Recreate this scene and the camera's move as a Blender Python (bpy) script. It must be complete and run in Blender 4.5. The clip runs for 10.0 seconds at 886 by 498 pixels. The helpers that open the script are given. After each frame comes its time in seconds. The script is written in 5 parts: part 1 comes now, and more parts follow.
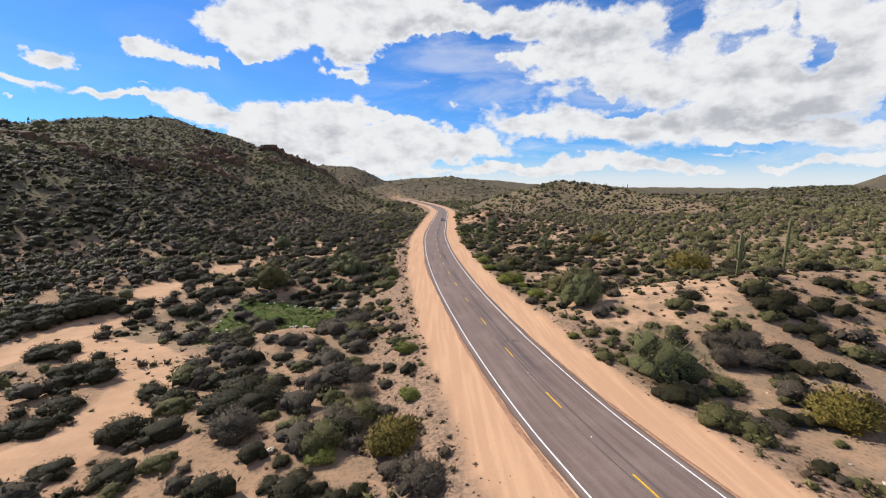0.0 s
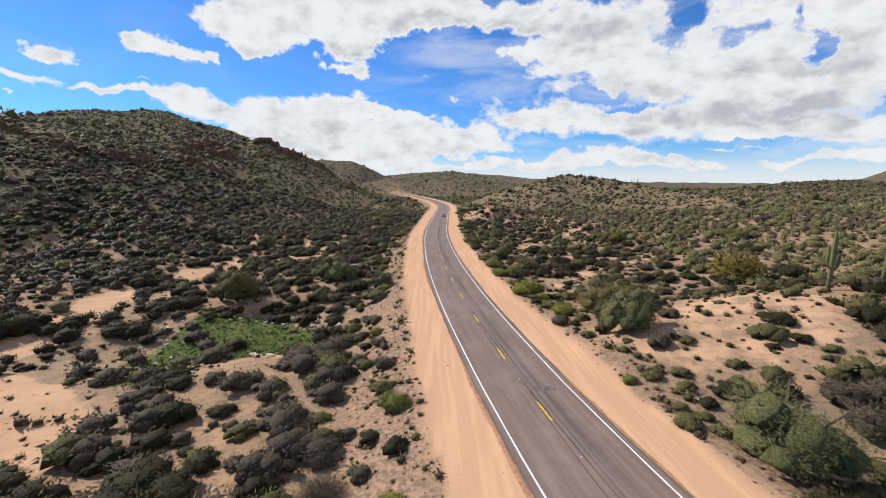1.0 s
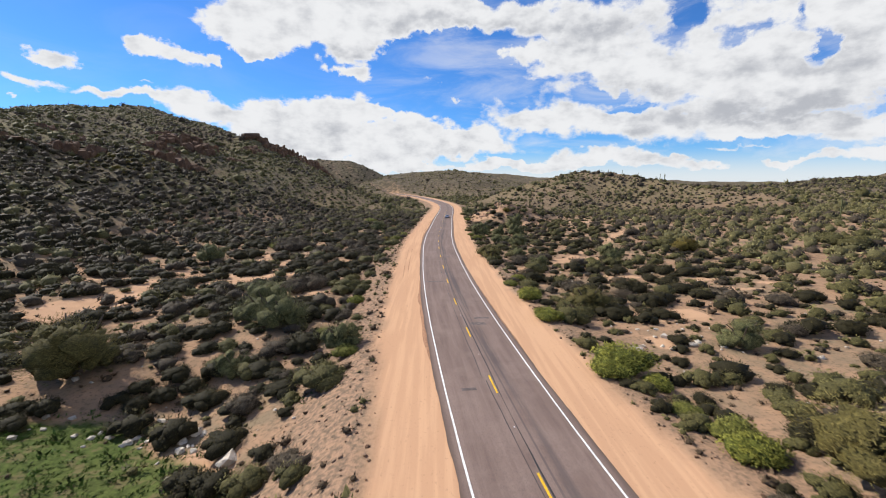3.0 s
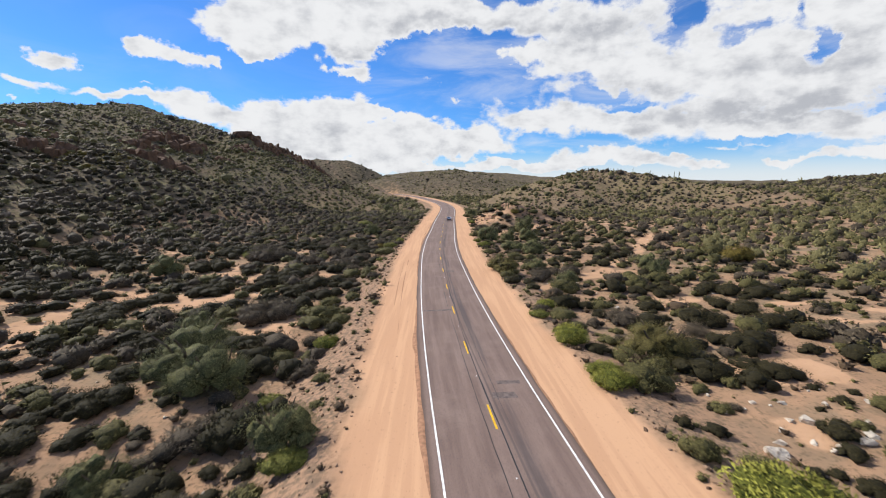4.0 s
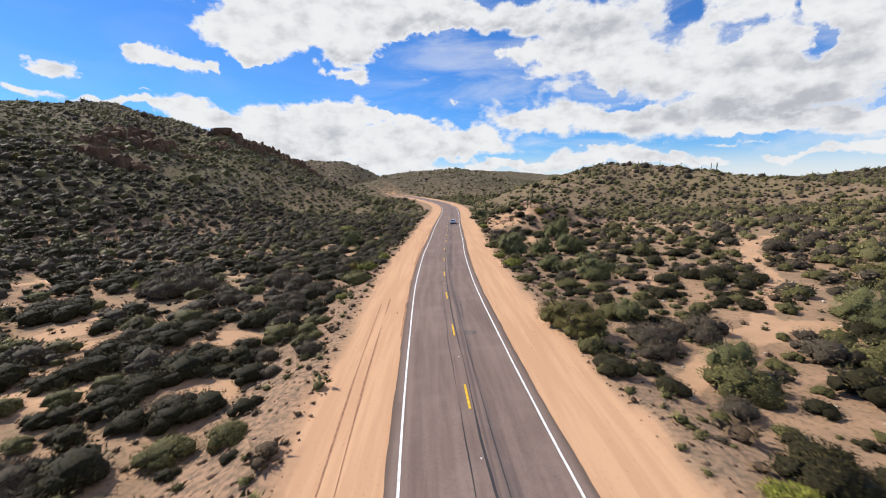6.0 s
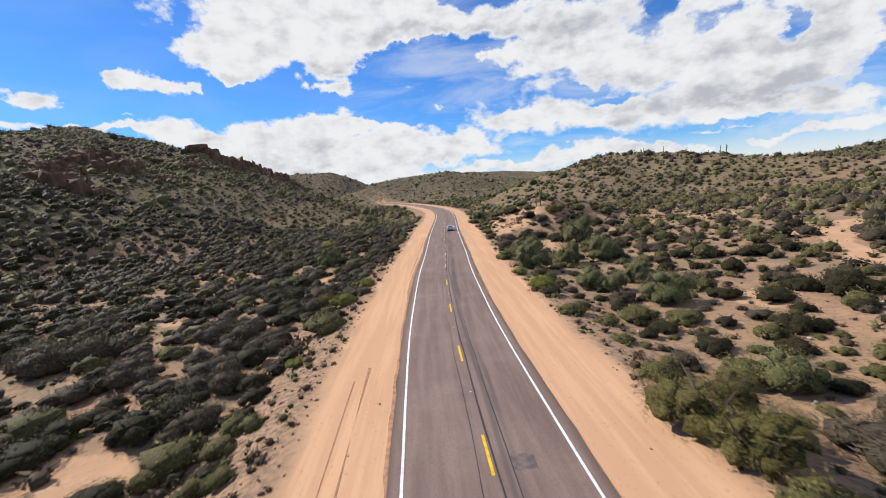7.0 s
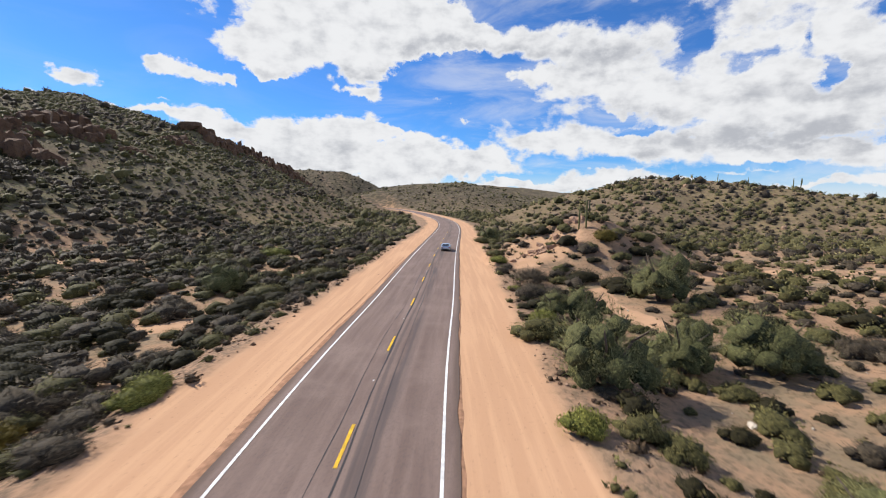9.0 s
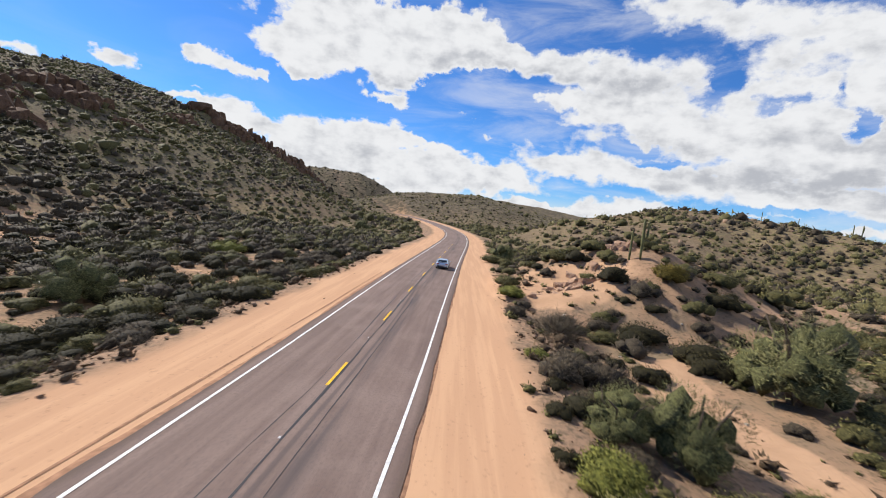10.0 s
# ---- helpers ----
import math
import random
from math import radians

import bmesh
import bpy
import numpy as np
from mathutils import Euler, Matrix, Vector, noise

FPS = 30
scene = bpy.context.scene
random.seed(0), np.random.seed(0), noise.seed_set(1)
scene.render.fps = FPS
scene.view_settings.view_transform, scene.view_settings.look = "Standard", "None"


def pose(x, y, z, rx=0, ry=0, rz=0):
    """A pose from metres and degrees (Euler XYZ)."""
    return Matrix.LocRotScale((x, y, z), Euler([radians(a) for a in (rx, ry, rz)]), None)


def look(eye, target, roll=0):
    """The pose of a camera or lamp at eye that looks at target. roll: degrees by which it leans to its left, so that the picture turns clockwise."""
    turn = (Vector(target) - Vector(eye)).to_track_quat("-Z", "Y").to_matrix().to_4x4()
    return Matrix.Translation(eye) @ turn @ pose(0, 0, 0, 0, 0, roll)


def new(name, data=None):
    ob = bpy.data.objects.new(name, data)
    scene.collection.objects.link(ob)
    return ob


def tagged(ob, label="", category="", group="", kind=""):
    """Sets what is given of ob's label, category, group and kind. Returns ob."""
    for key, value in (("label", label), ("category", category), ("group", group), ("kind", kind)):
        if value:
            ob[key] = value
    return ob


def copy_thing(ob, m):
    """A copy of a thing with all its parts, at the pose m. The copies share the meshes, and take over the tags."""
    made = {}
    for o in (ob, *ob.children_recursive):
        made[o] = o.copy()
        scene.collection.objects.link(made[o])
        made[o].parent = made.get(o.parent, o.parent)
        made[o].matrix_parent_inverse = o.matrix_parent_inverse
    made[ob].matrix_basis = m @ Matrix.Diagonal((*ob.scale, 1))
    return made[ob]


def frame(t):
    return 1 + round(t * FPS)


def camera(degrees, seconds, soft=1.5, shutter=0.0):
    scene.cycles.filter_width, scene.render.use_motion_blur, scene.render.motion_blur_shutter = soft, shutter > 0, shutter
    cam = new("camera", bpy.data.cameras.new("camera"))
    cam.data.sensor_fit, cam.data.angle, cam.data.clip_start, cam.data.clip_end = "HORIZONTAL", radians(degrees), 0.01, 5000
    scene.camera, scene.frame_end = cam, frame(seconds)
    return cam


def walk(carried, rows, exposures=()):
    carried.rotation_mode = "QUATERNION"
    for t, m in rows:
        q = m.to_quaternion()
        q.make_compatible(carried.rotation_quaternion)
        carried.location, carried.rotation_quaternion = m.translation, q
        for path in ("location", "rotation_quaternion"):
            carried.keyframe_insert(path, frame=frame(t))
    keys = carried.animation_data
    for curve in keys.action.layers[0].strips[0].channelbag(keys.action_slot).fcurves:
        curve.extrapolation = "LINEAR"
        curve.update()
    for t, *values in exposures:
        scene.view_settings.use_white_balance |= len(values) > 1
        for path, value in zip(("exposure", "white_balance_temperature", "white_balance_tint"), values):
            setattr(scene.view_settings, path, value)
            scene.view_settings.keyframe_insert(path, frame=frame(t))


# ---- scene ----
cam = camera(91.8, 10.0, soft=1.0, shutter=0.2)
ROWS = [
    (0.0, 2.358, 4.371, 17.977, -1.310, -8.477, -0.316),
    (0.5, 2.381, 12.516, 17.391, -1.255, -8.776, -0.320),
    (1.0, 2.387, 20.418, 16.899, -1.221, -9.065, -0.285),
    (1.5, 2.466, 29.454, 16.149, -1.103, -9.110, -0.246),
    (2.0, 2.564, 38.155, 15.417, -1.015, -9.024, -0.158),
    (2.5, 2.569, 47.825, 14.555, -0.977, -8.929, -0.059),
    (4.0, 2.366, 74.682, 13.500, -0.979, -8.905, 0.268),
    (4.5, 2.317, 84.330, 12.862, -0.949, -8.857, 0.351),
    (5.0, 2.396, 93.341, 12.108, -0.878, -8.782, 0.417),
    (6.5, 2.092, 122.703, 10.385, -1.425, -8.595, 2.567),
    (7.0, 1.911, 132.003, 9.922, -2.260, -8.146, 5.029),
    (7.5, 2.326, 142.029, 9.365, -3.125, -7.427, 7.011),
    (8.0, 3.350, 151.614, 8.703, -2.924, -7.273, 6.307),
    (8.5, 5.344, 161.456, 8.041, -1.450, -7.144, 2.702),
    (9.0, 7.188, 170.535, 7.361, 0.005, -6.444, -0.893),
    (9.5, 8.819, 181.050, 6.781, 1.489, -5.560, -4.867),
    (10.0, 9.277, 190.820, 5.997, 1.993, -4.975, -6.741),
]
walk(cam, [(t, pose(x, y, z, 90 + pitch, roll, yaw)) for t, x, y, z, yaw, pitch, roll in ROWS],
     exposures=[(0.0, 0.36), (10.0, 0.36)])

# ---- sun and sky ----
SUN_AZ, SUN_EL = -62.0, 41.0          # degrees: azimuth from +y towards +x, and elevation
sun_data = bpy.data.lights.new("sun", "SUN")
sun_data.energy, sun_data.angle, sun_data.color = 4.5, radians(0.6), (1.0, 0.94, 0.84)
sun = new("sun", sun_data)
sun_way = Vector((math.sin(radians(SUN_AZ)) * math.cos(radians(SUN_EL)), math.cos(radians(SUN_AZ)) * math.cos(radians(SUN_EL)), math.sin(radians(SUN_EL))))
sun.matrix_world = look(sun_way * 300, (0, 0, 0))

world = bpy.data.worlds.new("sky")
scene.world = world
world.use_nodes = True


class Nodes:
    """A small builder for node trees: each call adds a node and returns its first output."""

    def __init__(self, tree):
        self.tree = tree
        tree.nodes.clear()

    def add(self, kind, inputs=(), **props):
        node = self.tree.nodes.new(kind)
        for key, value in props.items():
            setattr(node, key, value)
        for key, value in dict(inputs).items():
            self.plug(value, node.inputs[key])
        return node

    def plug(self, value, socket):
        if isinstance(value, bpy.types.NodeSocket):
            self.tree.links.new(value, socket)
        elif isinstance(value, bpy.types.Node):
            self.tree.links.new(value.outputs[0], socket)
        else:
            socket.default_value = value

    def math(self, op, a, b=0.0, c=0.0, clamp=False):
        return self.add("ShaderNodeMath", {0: a, 1: b, 2: c}, operation=op, use_clamp=clamp).outputs[0]

    def mix(self, f, a, b, blend="MIX"):
        node = self.tree.nodes.new("ShaderNodeMix")
        node.data_type, node.blend_type = "RGBA", blend
        for name, value in (("Factor_Float", f), ("A_Color", a), ("B_Color", b)):
            socket = next(s for s in node.inputs if s.identifier == name)
            if isinstance(value, tuple) and len(value) == 3:
                value = (*value, 1)
            self.plug(value, socket)
        return next(s for s in node.outputs if s.identifier == "Result_Color")

    def span(self, v, a, b, c=0.0, d=1.0, smooth=True):
        return self.add("ShaderNodeMapRange", {0: v, 1: a, 2: b, 3: c, 4: d}, interpolation_type="SMOOTHSTEP" if smooth else "LINEAR").outputs[0]

    def noise(self, vector, scale, detail=4.0, rough=0.55, distort=0.0):
        return self.add("ShaderNodeTexNoise", {"Vector": vector, "Scale": scale, "Detail": detail, "Roughness": rough, "Distortion": distort}).outputs[0]


# clouds: azimuth, elevation, half width and half height in degrees, weight
CUMULUS = (
    (-24.3, 17.1, 4.3, 2.1, 1), (-19.6, 16.5, 3.7, 2.4, 1), (-14.4, 18.4, 7.5, 3.6, 1), (-8.7, 16.9, 4.1, 2.4, 1), (-8.9, 20.5, 11.4, 2.8, 1), (-21.8, 14.8, 1.9, 0.8, 0.9), (-33.2, 14.0, 1.8, 1.3, 1),
    (-30.8, 13.7, 2.3, 1.0, 1), (-27.7, 13.4, 1.5, 1.0, 0.9), (-25.8, 14.0, 1.0, 0.5, 0.8), (-39.8, 11.7, 1.9, 0.9, 1), (-41.4, 9.4, 1.8, 0.5, 0.75), (-43.1, 7.6, 0.7, 0.3, 0.7), (-9.2, 13.1, 2.4, 1.3, 0.95),
    (-12.1, 13.7, 2.9, 0.6, 0.7), (2.0, 10.2, 1.0, 0.8, 0.8), (-1.6, 7.2, 3.3, 2.1, 1), (34.5, 4.0, 2.4, 0.5, 0.9), (38.8, 1.8, 1.8, 0.5, 0.9),
)
BANKS = (
    (-35.4, 8.8, 5.4, 0.6, 1), (-28.6, 9.0, 3.8, 1.4, 1), (-22.6, 7.4, 7.0, 2.3, 1), (-12.8, 9.4, 5.1, 2.0, 1), (-12.2, 6.2, 8.3, 3.1, 1), (-19.1, 4.3, 5.8, 2.0, 1), (-7.4, 2.6, 5.8, 1.3, 0.9),
    (1.8, 5.2, 4.8, 2.0, 1), (5.8, 4.9, 4.4, 1.6, 0.9), (-5.2, 4.4, 4.4, 2.1, 0.9), (21.2, 3.0, 5.5, 0.9, 1), (13.8, 2.2, 6.3, 0.7, 0.95), (27.1, 2.4, 3.6, 0.7, 0.9), (7.3, 2.2, 4.4, 0.6, 0.9),
    (32.0, 1.5, 3.3, 0.5, 0.7), (41.6, 2.3, 1.9, 0.5, 0.8), (45.3, 2.7, 2.3, 0.9, 0.9), (-2.3, 1.7, 6.6, 0.7, 0.8), (-33.4, 10.0, 1.3, 0.3, 0.6),
)
DECK = (
    (11.3, 15.5, 3.6, 1.2, 1), (16.1, 14.8, 5.6, 1.8, 1), (22.9, 12.8, 8.0, 2.9, 1), (31.6, 10.6, 7.7, 3.3, 1), (39.3, 8.5, 6.7, 3.1, 1.1), (35.2, 13.0, 4.1, 1.5, 1), (44.0, 9.6, 3.4, 2.6, 1.1),
    (31.2, 15.4, 2.9, 1.2, 0.9), (12.9, 7.7, 8.0, 1.6, 1), (19.7, 7.2, 7.2, 2.0, 1), (27.8, 6.3, 6.7, 1.6, 1), (38.7, 5.5, 5.7, 0.9, 1), (43.8, 5.1, 3.9, 1.2, 1), (42.0, 14.3, 3.2, 2.4, 1.1),
    (46.1, 13.8, 3.2, 2.7, 1.1), (0.8, 19.8, 7.7, 1.9, 0.85), (8.5, 19.6, 8.2, 1.7, 0.85), (16.6, 18.2, 7.8, 2.4, 0.85), (23.5, 17.5, 6.6, 2.2, 0.7),
)
VEILS = (
    (-2.1, 14.8, 2.6, 0.6, 0.5), (-0.7, 12.1, 5.0, 1.4, 0.45), (11.4, 12.5, 2.8, 0.8, 0.5), (13.5, 10.4, 4.8, 0.9, 0.5), (33.9, 16.9, 4.5, 1.2, 0.6), (37.4, 14.3, 1.8, 2.0, 0.6), (23.1, 2.7, 29.9, 2.7, 0.3),
    (-6.5, 8.7, 4.3, 1.1, 0.4), (7.9, 10.0, 4.3, 0.9, 0.45),
)
HIGH = (
    (36.3, 21.6, 9.1, 2.9, 0.85), (41.1, 19.1, 4.2, 3.2, 0.8), (28.7, 24.0, 6.6, 1.9, 0.7), (21.9, 24.9, 5.4, 1.9, 0.7), (39.2, 16.4, 5.4, 1.9, 0.7), (-15.0, 21.7, 14.5, 2.9, 1), (-2.1, 21.8, 6.0, 3.2, 0.9), (-47.2, 10.0, 2.4, 0.6, 0.8), (33.5, 19.0, 3.0, 1.3, 0.6),
)
GAPS = (
    (3.6, 15.0, 5.7, 2.3, -0.6), (-3.5, 16.2, 3.2, 1.1, -0.5), (20.5, 10.4, 2.6, 0.7, -0.7), (24.3, 8.8, 2.4, 0.4, -0.7), (35.4, 4.5, 3.5, 0.5, -0.8), (32.4, 3.2, 3.2, 0.6, -0.7), (37.0, 2.9, 3.4, 0.5, -0.7),
    (40.5, 12.9, 1.3, 1.7, -0.8), (28.4, 17.2, 1.7, 0.9, -0.6), (20.5, 4.8, 2.0, 0.7, -0.5), (-18.6, 12.5, 6.4, 1.2, -0.6), (-3.6, 10.0, 4.3, 0.7, -0.5), (-0.7, 9.3, 2.9, 0.7, -0.4), (38.5, 16.0, 0.9, 1.5, -0.6),
)
SHADES = (
    (34.2, 7.7, 11.7, 1.2, 0.9), (22.7, 10.8, 5.6, 1.1, 0.7), (41.2, 6.7, 6.4, 1.1, 0.9), (-9.1, 15.6, 4.8, 1.0, 0.7), (-21.6, 4.5, 8.7, 1.1, 0.6), (-15.0, 6.5, 6.1, 0.9, 0.4), (19.9, 16.8, 6.9, 1.7, 0.6),
    (9.2, 18.4, 7.6, 0.9, 0.6), (-2.0, 19.0, 5.6, 0.9, 0.6), (19.8, 5.5, 8.5, 0.7, 0.5), (38.6, 11.0, 6.3, 1.6, 0.5), (43.0, 12.2, 2.7, 1.5, 0.6), (0.7, 3.5, 4.4, 1.0, 0.5), (-21.5, 14.8, 1.5, 0.5, 0.4),
)


def build_sky():
    n = Nodes(world.node_tree)
    blue = n.add("ShaderNodeTexSky", sky_type="NISHITA", sun_disc=False, sun_elevation=radians(SUN_EL),
                 sun_rotation=radians(SUN_AZ), altitude=900.0, air_density=1.0, dust_density=0.3, ozone_density=3.0)
    way = n.add("ShaderNodeTexCoord").outputs["Generated"]
    xyz = n.add("ShaderNodeSeparateXYZ", {0: way}).outputs
    az = n.math("MULTIPLY", n.math("ARCTAN2", xyz[0], xyz[1]), 57.2958)
    el = n.math("MULTIPLY", n.math("ARCSINE", xyz[2]), 57.2958)
    dome = n.add("ShaderNodeCombineXYZ", {0: az, 1: el, 2: 0.0}).outputs[0]
    # a slow swirl, so that no cloud keeps a plain outline
    swirl = n.add("ShaderNodeTexNoise", {"Vector": dome, "Scale": 0.20, "Detail": 8.0, "Roughness": 0.60}).outputs["Color"]
    shift = n.add("ShaderNodeVectorMath", {0: swirl, 1: (9.0, 5.0, 0.0), 2: (-4.5, -2.5, 0.0)}, operation="MULTIPLY_ADD").outputs[0]
    bent = n.add("ShaderNodeVectorMath", {0: dome, 1: shift}, operation="ADD").outputs[0]

    def heap(rows, grow):
        """The summed weight of soft mounds, carried along in the third component."""
        run = bent
        for a, e, sa, se, weight in rows:
            k, q = 1 / (grow * sa), 1 / (grow * se)
            at = n.add("ShaderNodeVectorMath", {0: run, 1: (k, q, 0.0), 2: (-a * k, -e * q, 0.0)}, operation="MULTIPLY_ADD").outputs[0]
            mound = n.add("ShaderNodeTexGradient", {0: at}, gradient_type="SPHERICAL").outputs[1]
            run = n.add("ShaderNodeVectorMath", {0: mound, 1: (0.0, 0.0, weight), 2: run}, operation="MULTIPLY_ADD").outputs[0]
        return n.add("ShaderNodeSeparateXYZ", {0: run}).outputs[2]

    bias = n.math("MINIMUM", heap(CUMULUS + BANKS + DECK + VEILS + HIGH, 1.45), 0.95)
    bias = n.math("ADD", bias, heap(GAPS, 1.5))
    # the deck goes on overhead and behind
    lift = n.math("ADD", n.math("MAXIMUM", xyz[2], 0.0), 0.10)
    deck = n.add("ShaderNodeCombineXYZ", {0: n.math("DIVIDE", xyz[0], lift), 1: n.math("DIVIDE", xyz[1], lift), 2: 0.3}).outputs[0]
    beyond = n.math("MAXIMUM", n.span(n.math("ABSOLUTE", az), 47.0, 62.0), n.span(el, 23.0, 32.0))
    bias = n.math("ADD", bias, n.math("MULTIPLY", beyond, n.span(n.noise(deck, 0.8, 3.0, 0.5), 0.40, 0.70, 0.0, 0.9)))
    puffs = n.add("ShaderNodeVectorMath", {0: dome, 1: (0.13, 0.21, 1.0)}, operation="MULTIPLY").outputs[0]
    fine = n.math("ADD", n.math("MULTIPLY", n.noise(puffs, 1.7, 8.0, 0.60, 0.2), 0.7), n.math("MULTIPLY", n.noise(puffs, 5.5, 6.0, 0.60), 0.3))
    dens = n.math("ADD", bias, n.math("MULTIPLY", n.math("SUBTRACT", fine, 0.5), 1.9))
    veil = n.span(az, -6.0, 20.0, 0.0, 0.10)
    cover = n.span(dens, n.math("SUBTRACT", 0.34, veil), n.math("ADD", 0.66, veil))
    # thin high cloud in streaks
    comb = n.add("ShaderNodeMapping", {"Vector": dome, "Rotation": (0.0, 0.0, -0.35), "Scale": (0.045, 0.15, 1.0)}).outputs[0]
    thin = n.math("MULTIPLY", n.span(n.noise(comb, 1.5, 6.0, 0.6, 0.8), 0.40, 0.72), n.span(az, -16.0, 6.0, 0.06, 0.48))
    cover = n.math("MAXIMUM", n.math("MAXIMUM", cover, thin), n.span(el, 4.5, 0.0, 0.0, 0.80))
    # thin rims and veils stay a little see-through; undersides of the thick parts are greyer
    grey = n.math("ADD", heap(SHADES, 1.4), n.math("MULTIPLY", n.math("SUBTRACT", n.noise(puffs, 2.6, 5.0, 0.55), 0.5), 2.4))
    grey = n.math("MULTIPLY", n.span(grey, -0.25, 0.95), n.span(dens, 0.45, 0.95))
    white = n.mix(grey, (0.97, 0.98, 1.0), (0.55, 0.57, 0.62))
    tint = n.mix(1.0, blue.outputs[0], (0.37, 0.74, 1.20), "MULTIPLY")
    clear = n.add("ShaderNodeBackground", {"Color": tint, "Strength": 0.096})
    cloud = n.add("ShaderNodeBackground", {"Color": white, "Strength": 0.69})
    out = n.add("ShaderNodeMixShader", {0: cover, 1: clear, 2: cloud})
    n.add("ShaderNodeOutputWorld", {0: out})


build_sky()

# ---- materials ----


def material(name, rough=0.85, metal=0.0, spec=0.3):
    m = bpy.data.materials.new(name)
    m.use_nodes = True
    n = Nodes(m.node_tree)
    shader = n.add("ShaderNodeBsdfPrincipled", {"Roughness": rough, "Metallic": metal, "Specular IOR Level": spec})
    n.add("ShaderNodeOutputMaterial", {0: shader})
    return m, n, shader


def plain(name, colour, rough=0.6, metal=0.0, spec=0.4, vary=0.12, scale=6.0, bump=0.0):
    m, n, s = material(name, rough, metal, spec)
    p = n.add("ShaderNodeNewGeometry").outputs["Position"]
    f = n.noise(p, scale, 5.0)
    lo, hi = tuple(c * (1 - vary) for c in colour), tuple(min(1, c * (1 + vary)) for c in colour)
    n.plug(n.mix(n.span(f, 0.3, 0.7), lo, hi), s.inputs["Base Color"])
    if bump:
        n.plug(n.add("ShaderNodeBump", {"Height": f, "Strength": bump, "Distance": 0.05}), s.inputs["Normal"])
    return m


def foliage(name, dark, light, spread=0.35):
    """Leaves: a tone for each plant, a smaller one for each spray of leaves."""
    m, n, s = material(name, 0.75, 0.0, 0.15)
    attr = n.add("ShaderNodeAttribute", attribute_name="tone").outputs["Fac"]
    own = n.math("FRACT", n.math("ADD", attr, n.add("ShaderNodeObjectInfo").outputs["Random"]))
    spray = n.add("ShaderNodeNewGeometry").outputs["Random Per Island"]
    f = n.math("ADD", n.math("MULTIPLY", own, 1 - spread), n.math("MULTIPLY", spray, spread))
    p = n.add("ShaderNodeNewGeometry").outputs["Position"]
    grain = n.noise(p, 7.0, 4.0, 0.7)
    f = n.math("ADD", n.math("MULTIPLY", f, 0.65), n.math("MULTIPLY", n.span(grain, 0.3, 0.7), 0.35))
    # inner twigs: leaf colour darkened, the shade inside the crown painted in
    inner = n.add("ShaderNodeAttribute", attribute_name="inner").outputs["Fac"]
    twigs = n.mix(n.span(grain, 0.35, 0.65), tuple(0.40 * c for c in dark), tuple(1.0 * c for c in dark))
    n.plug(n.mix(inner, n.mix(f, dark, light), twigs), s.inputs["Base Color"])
    # leaves take much of the light that falls on the rounded crown as a whole
    dome = n.add("ShaderNodeAttribute", attribute_name="dome").outputs["Vector"]
    dome = n.add("ShaderNodeVectorTransform", {0: dome}, vector_type="NORMAL", convert_from="OBJECT", convert_to="WORLD").outputs[0]
    leaf = n.add("ShaderNodeNewGeometry").outputs["Normal"]
    turned = n.add("ShaderNodeVectorMath", {0: dome, 1: (2.2, 2.2, 2.2), 2: leaf}, operation="MULTIPLY_ADD").outputs[0]
    turned = n.add("ShaderNodeVectorMath", {0: turned}, operation="NORMALIZE").outputs[0]
    n.plug(n.add("ShaderNodeBump", {"Height": grain, "Strength": 0.45, "Distance": 0.12, "Normal": turned}), s.inputs["Normal"])
    return m


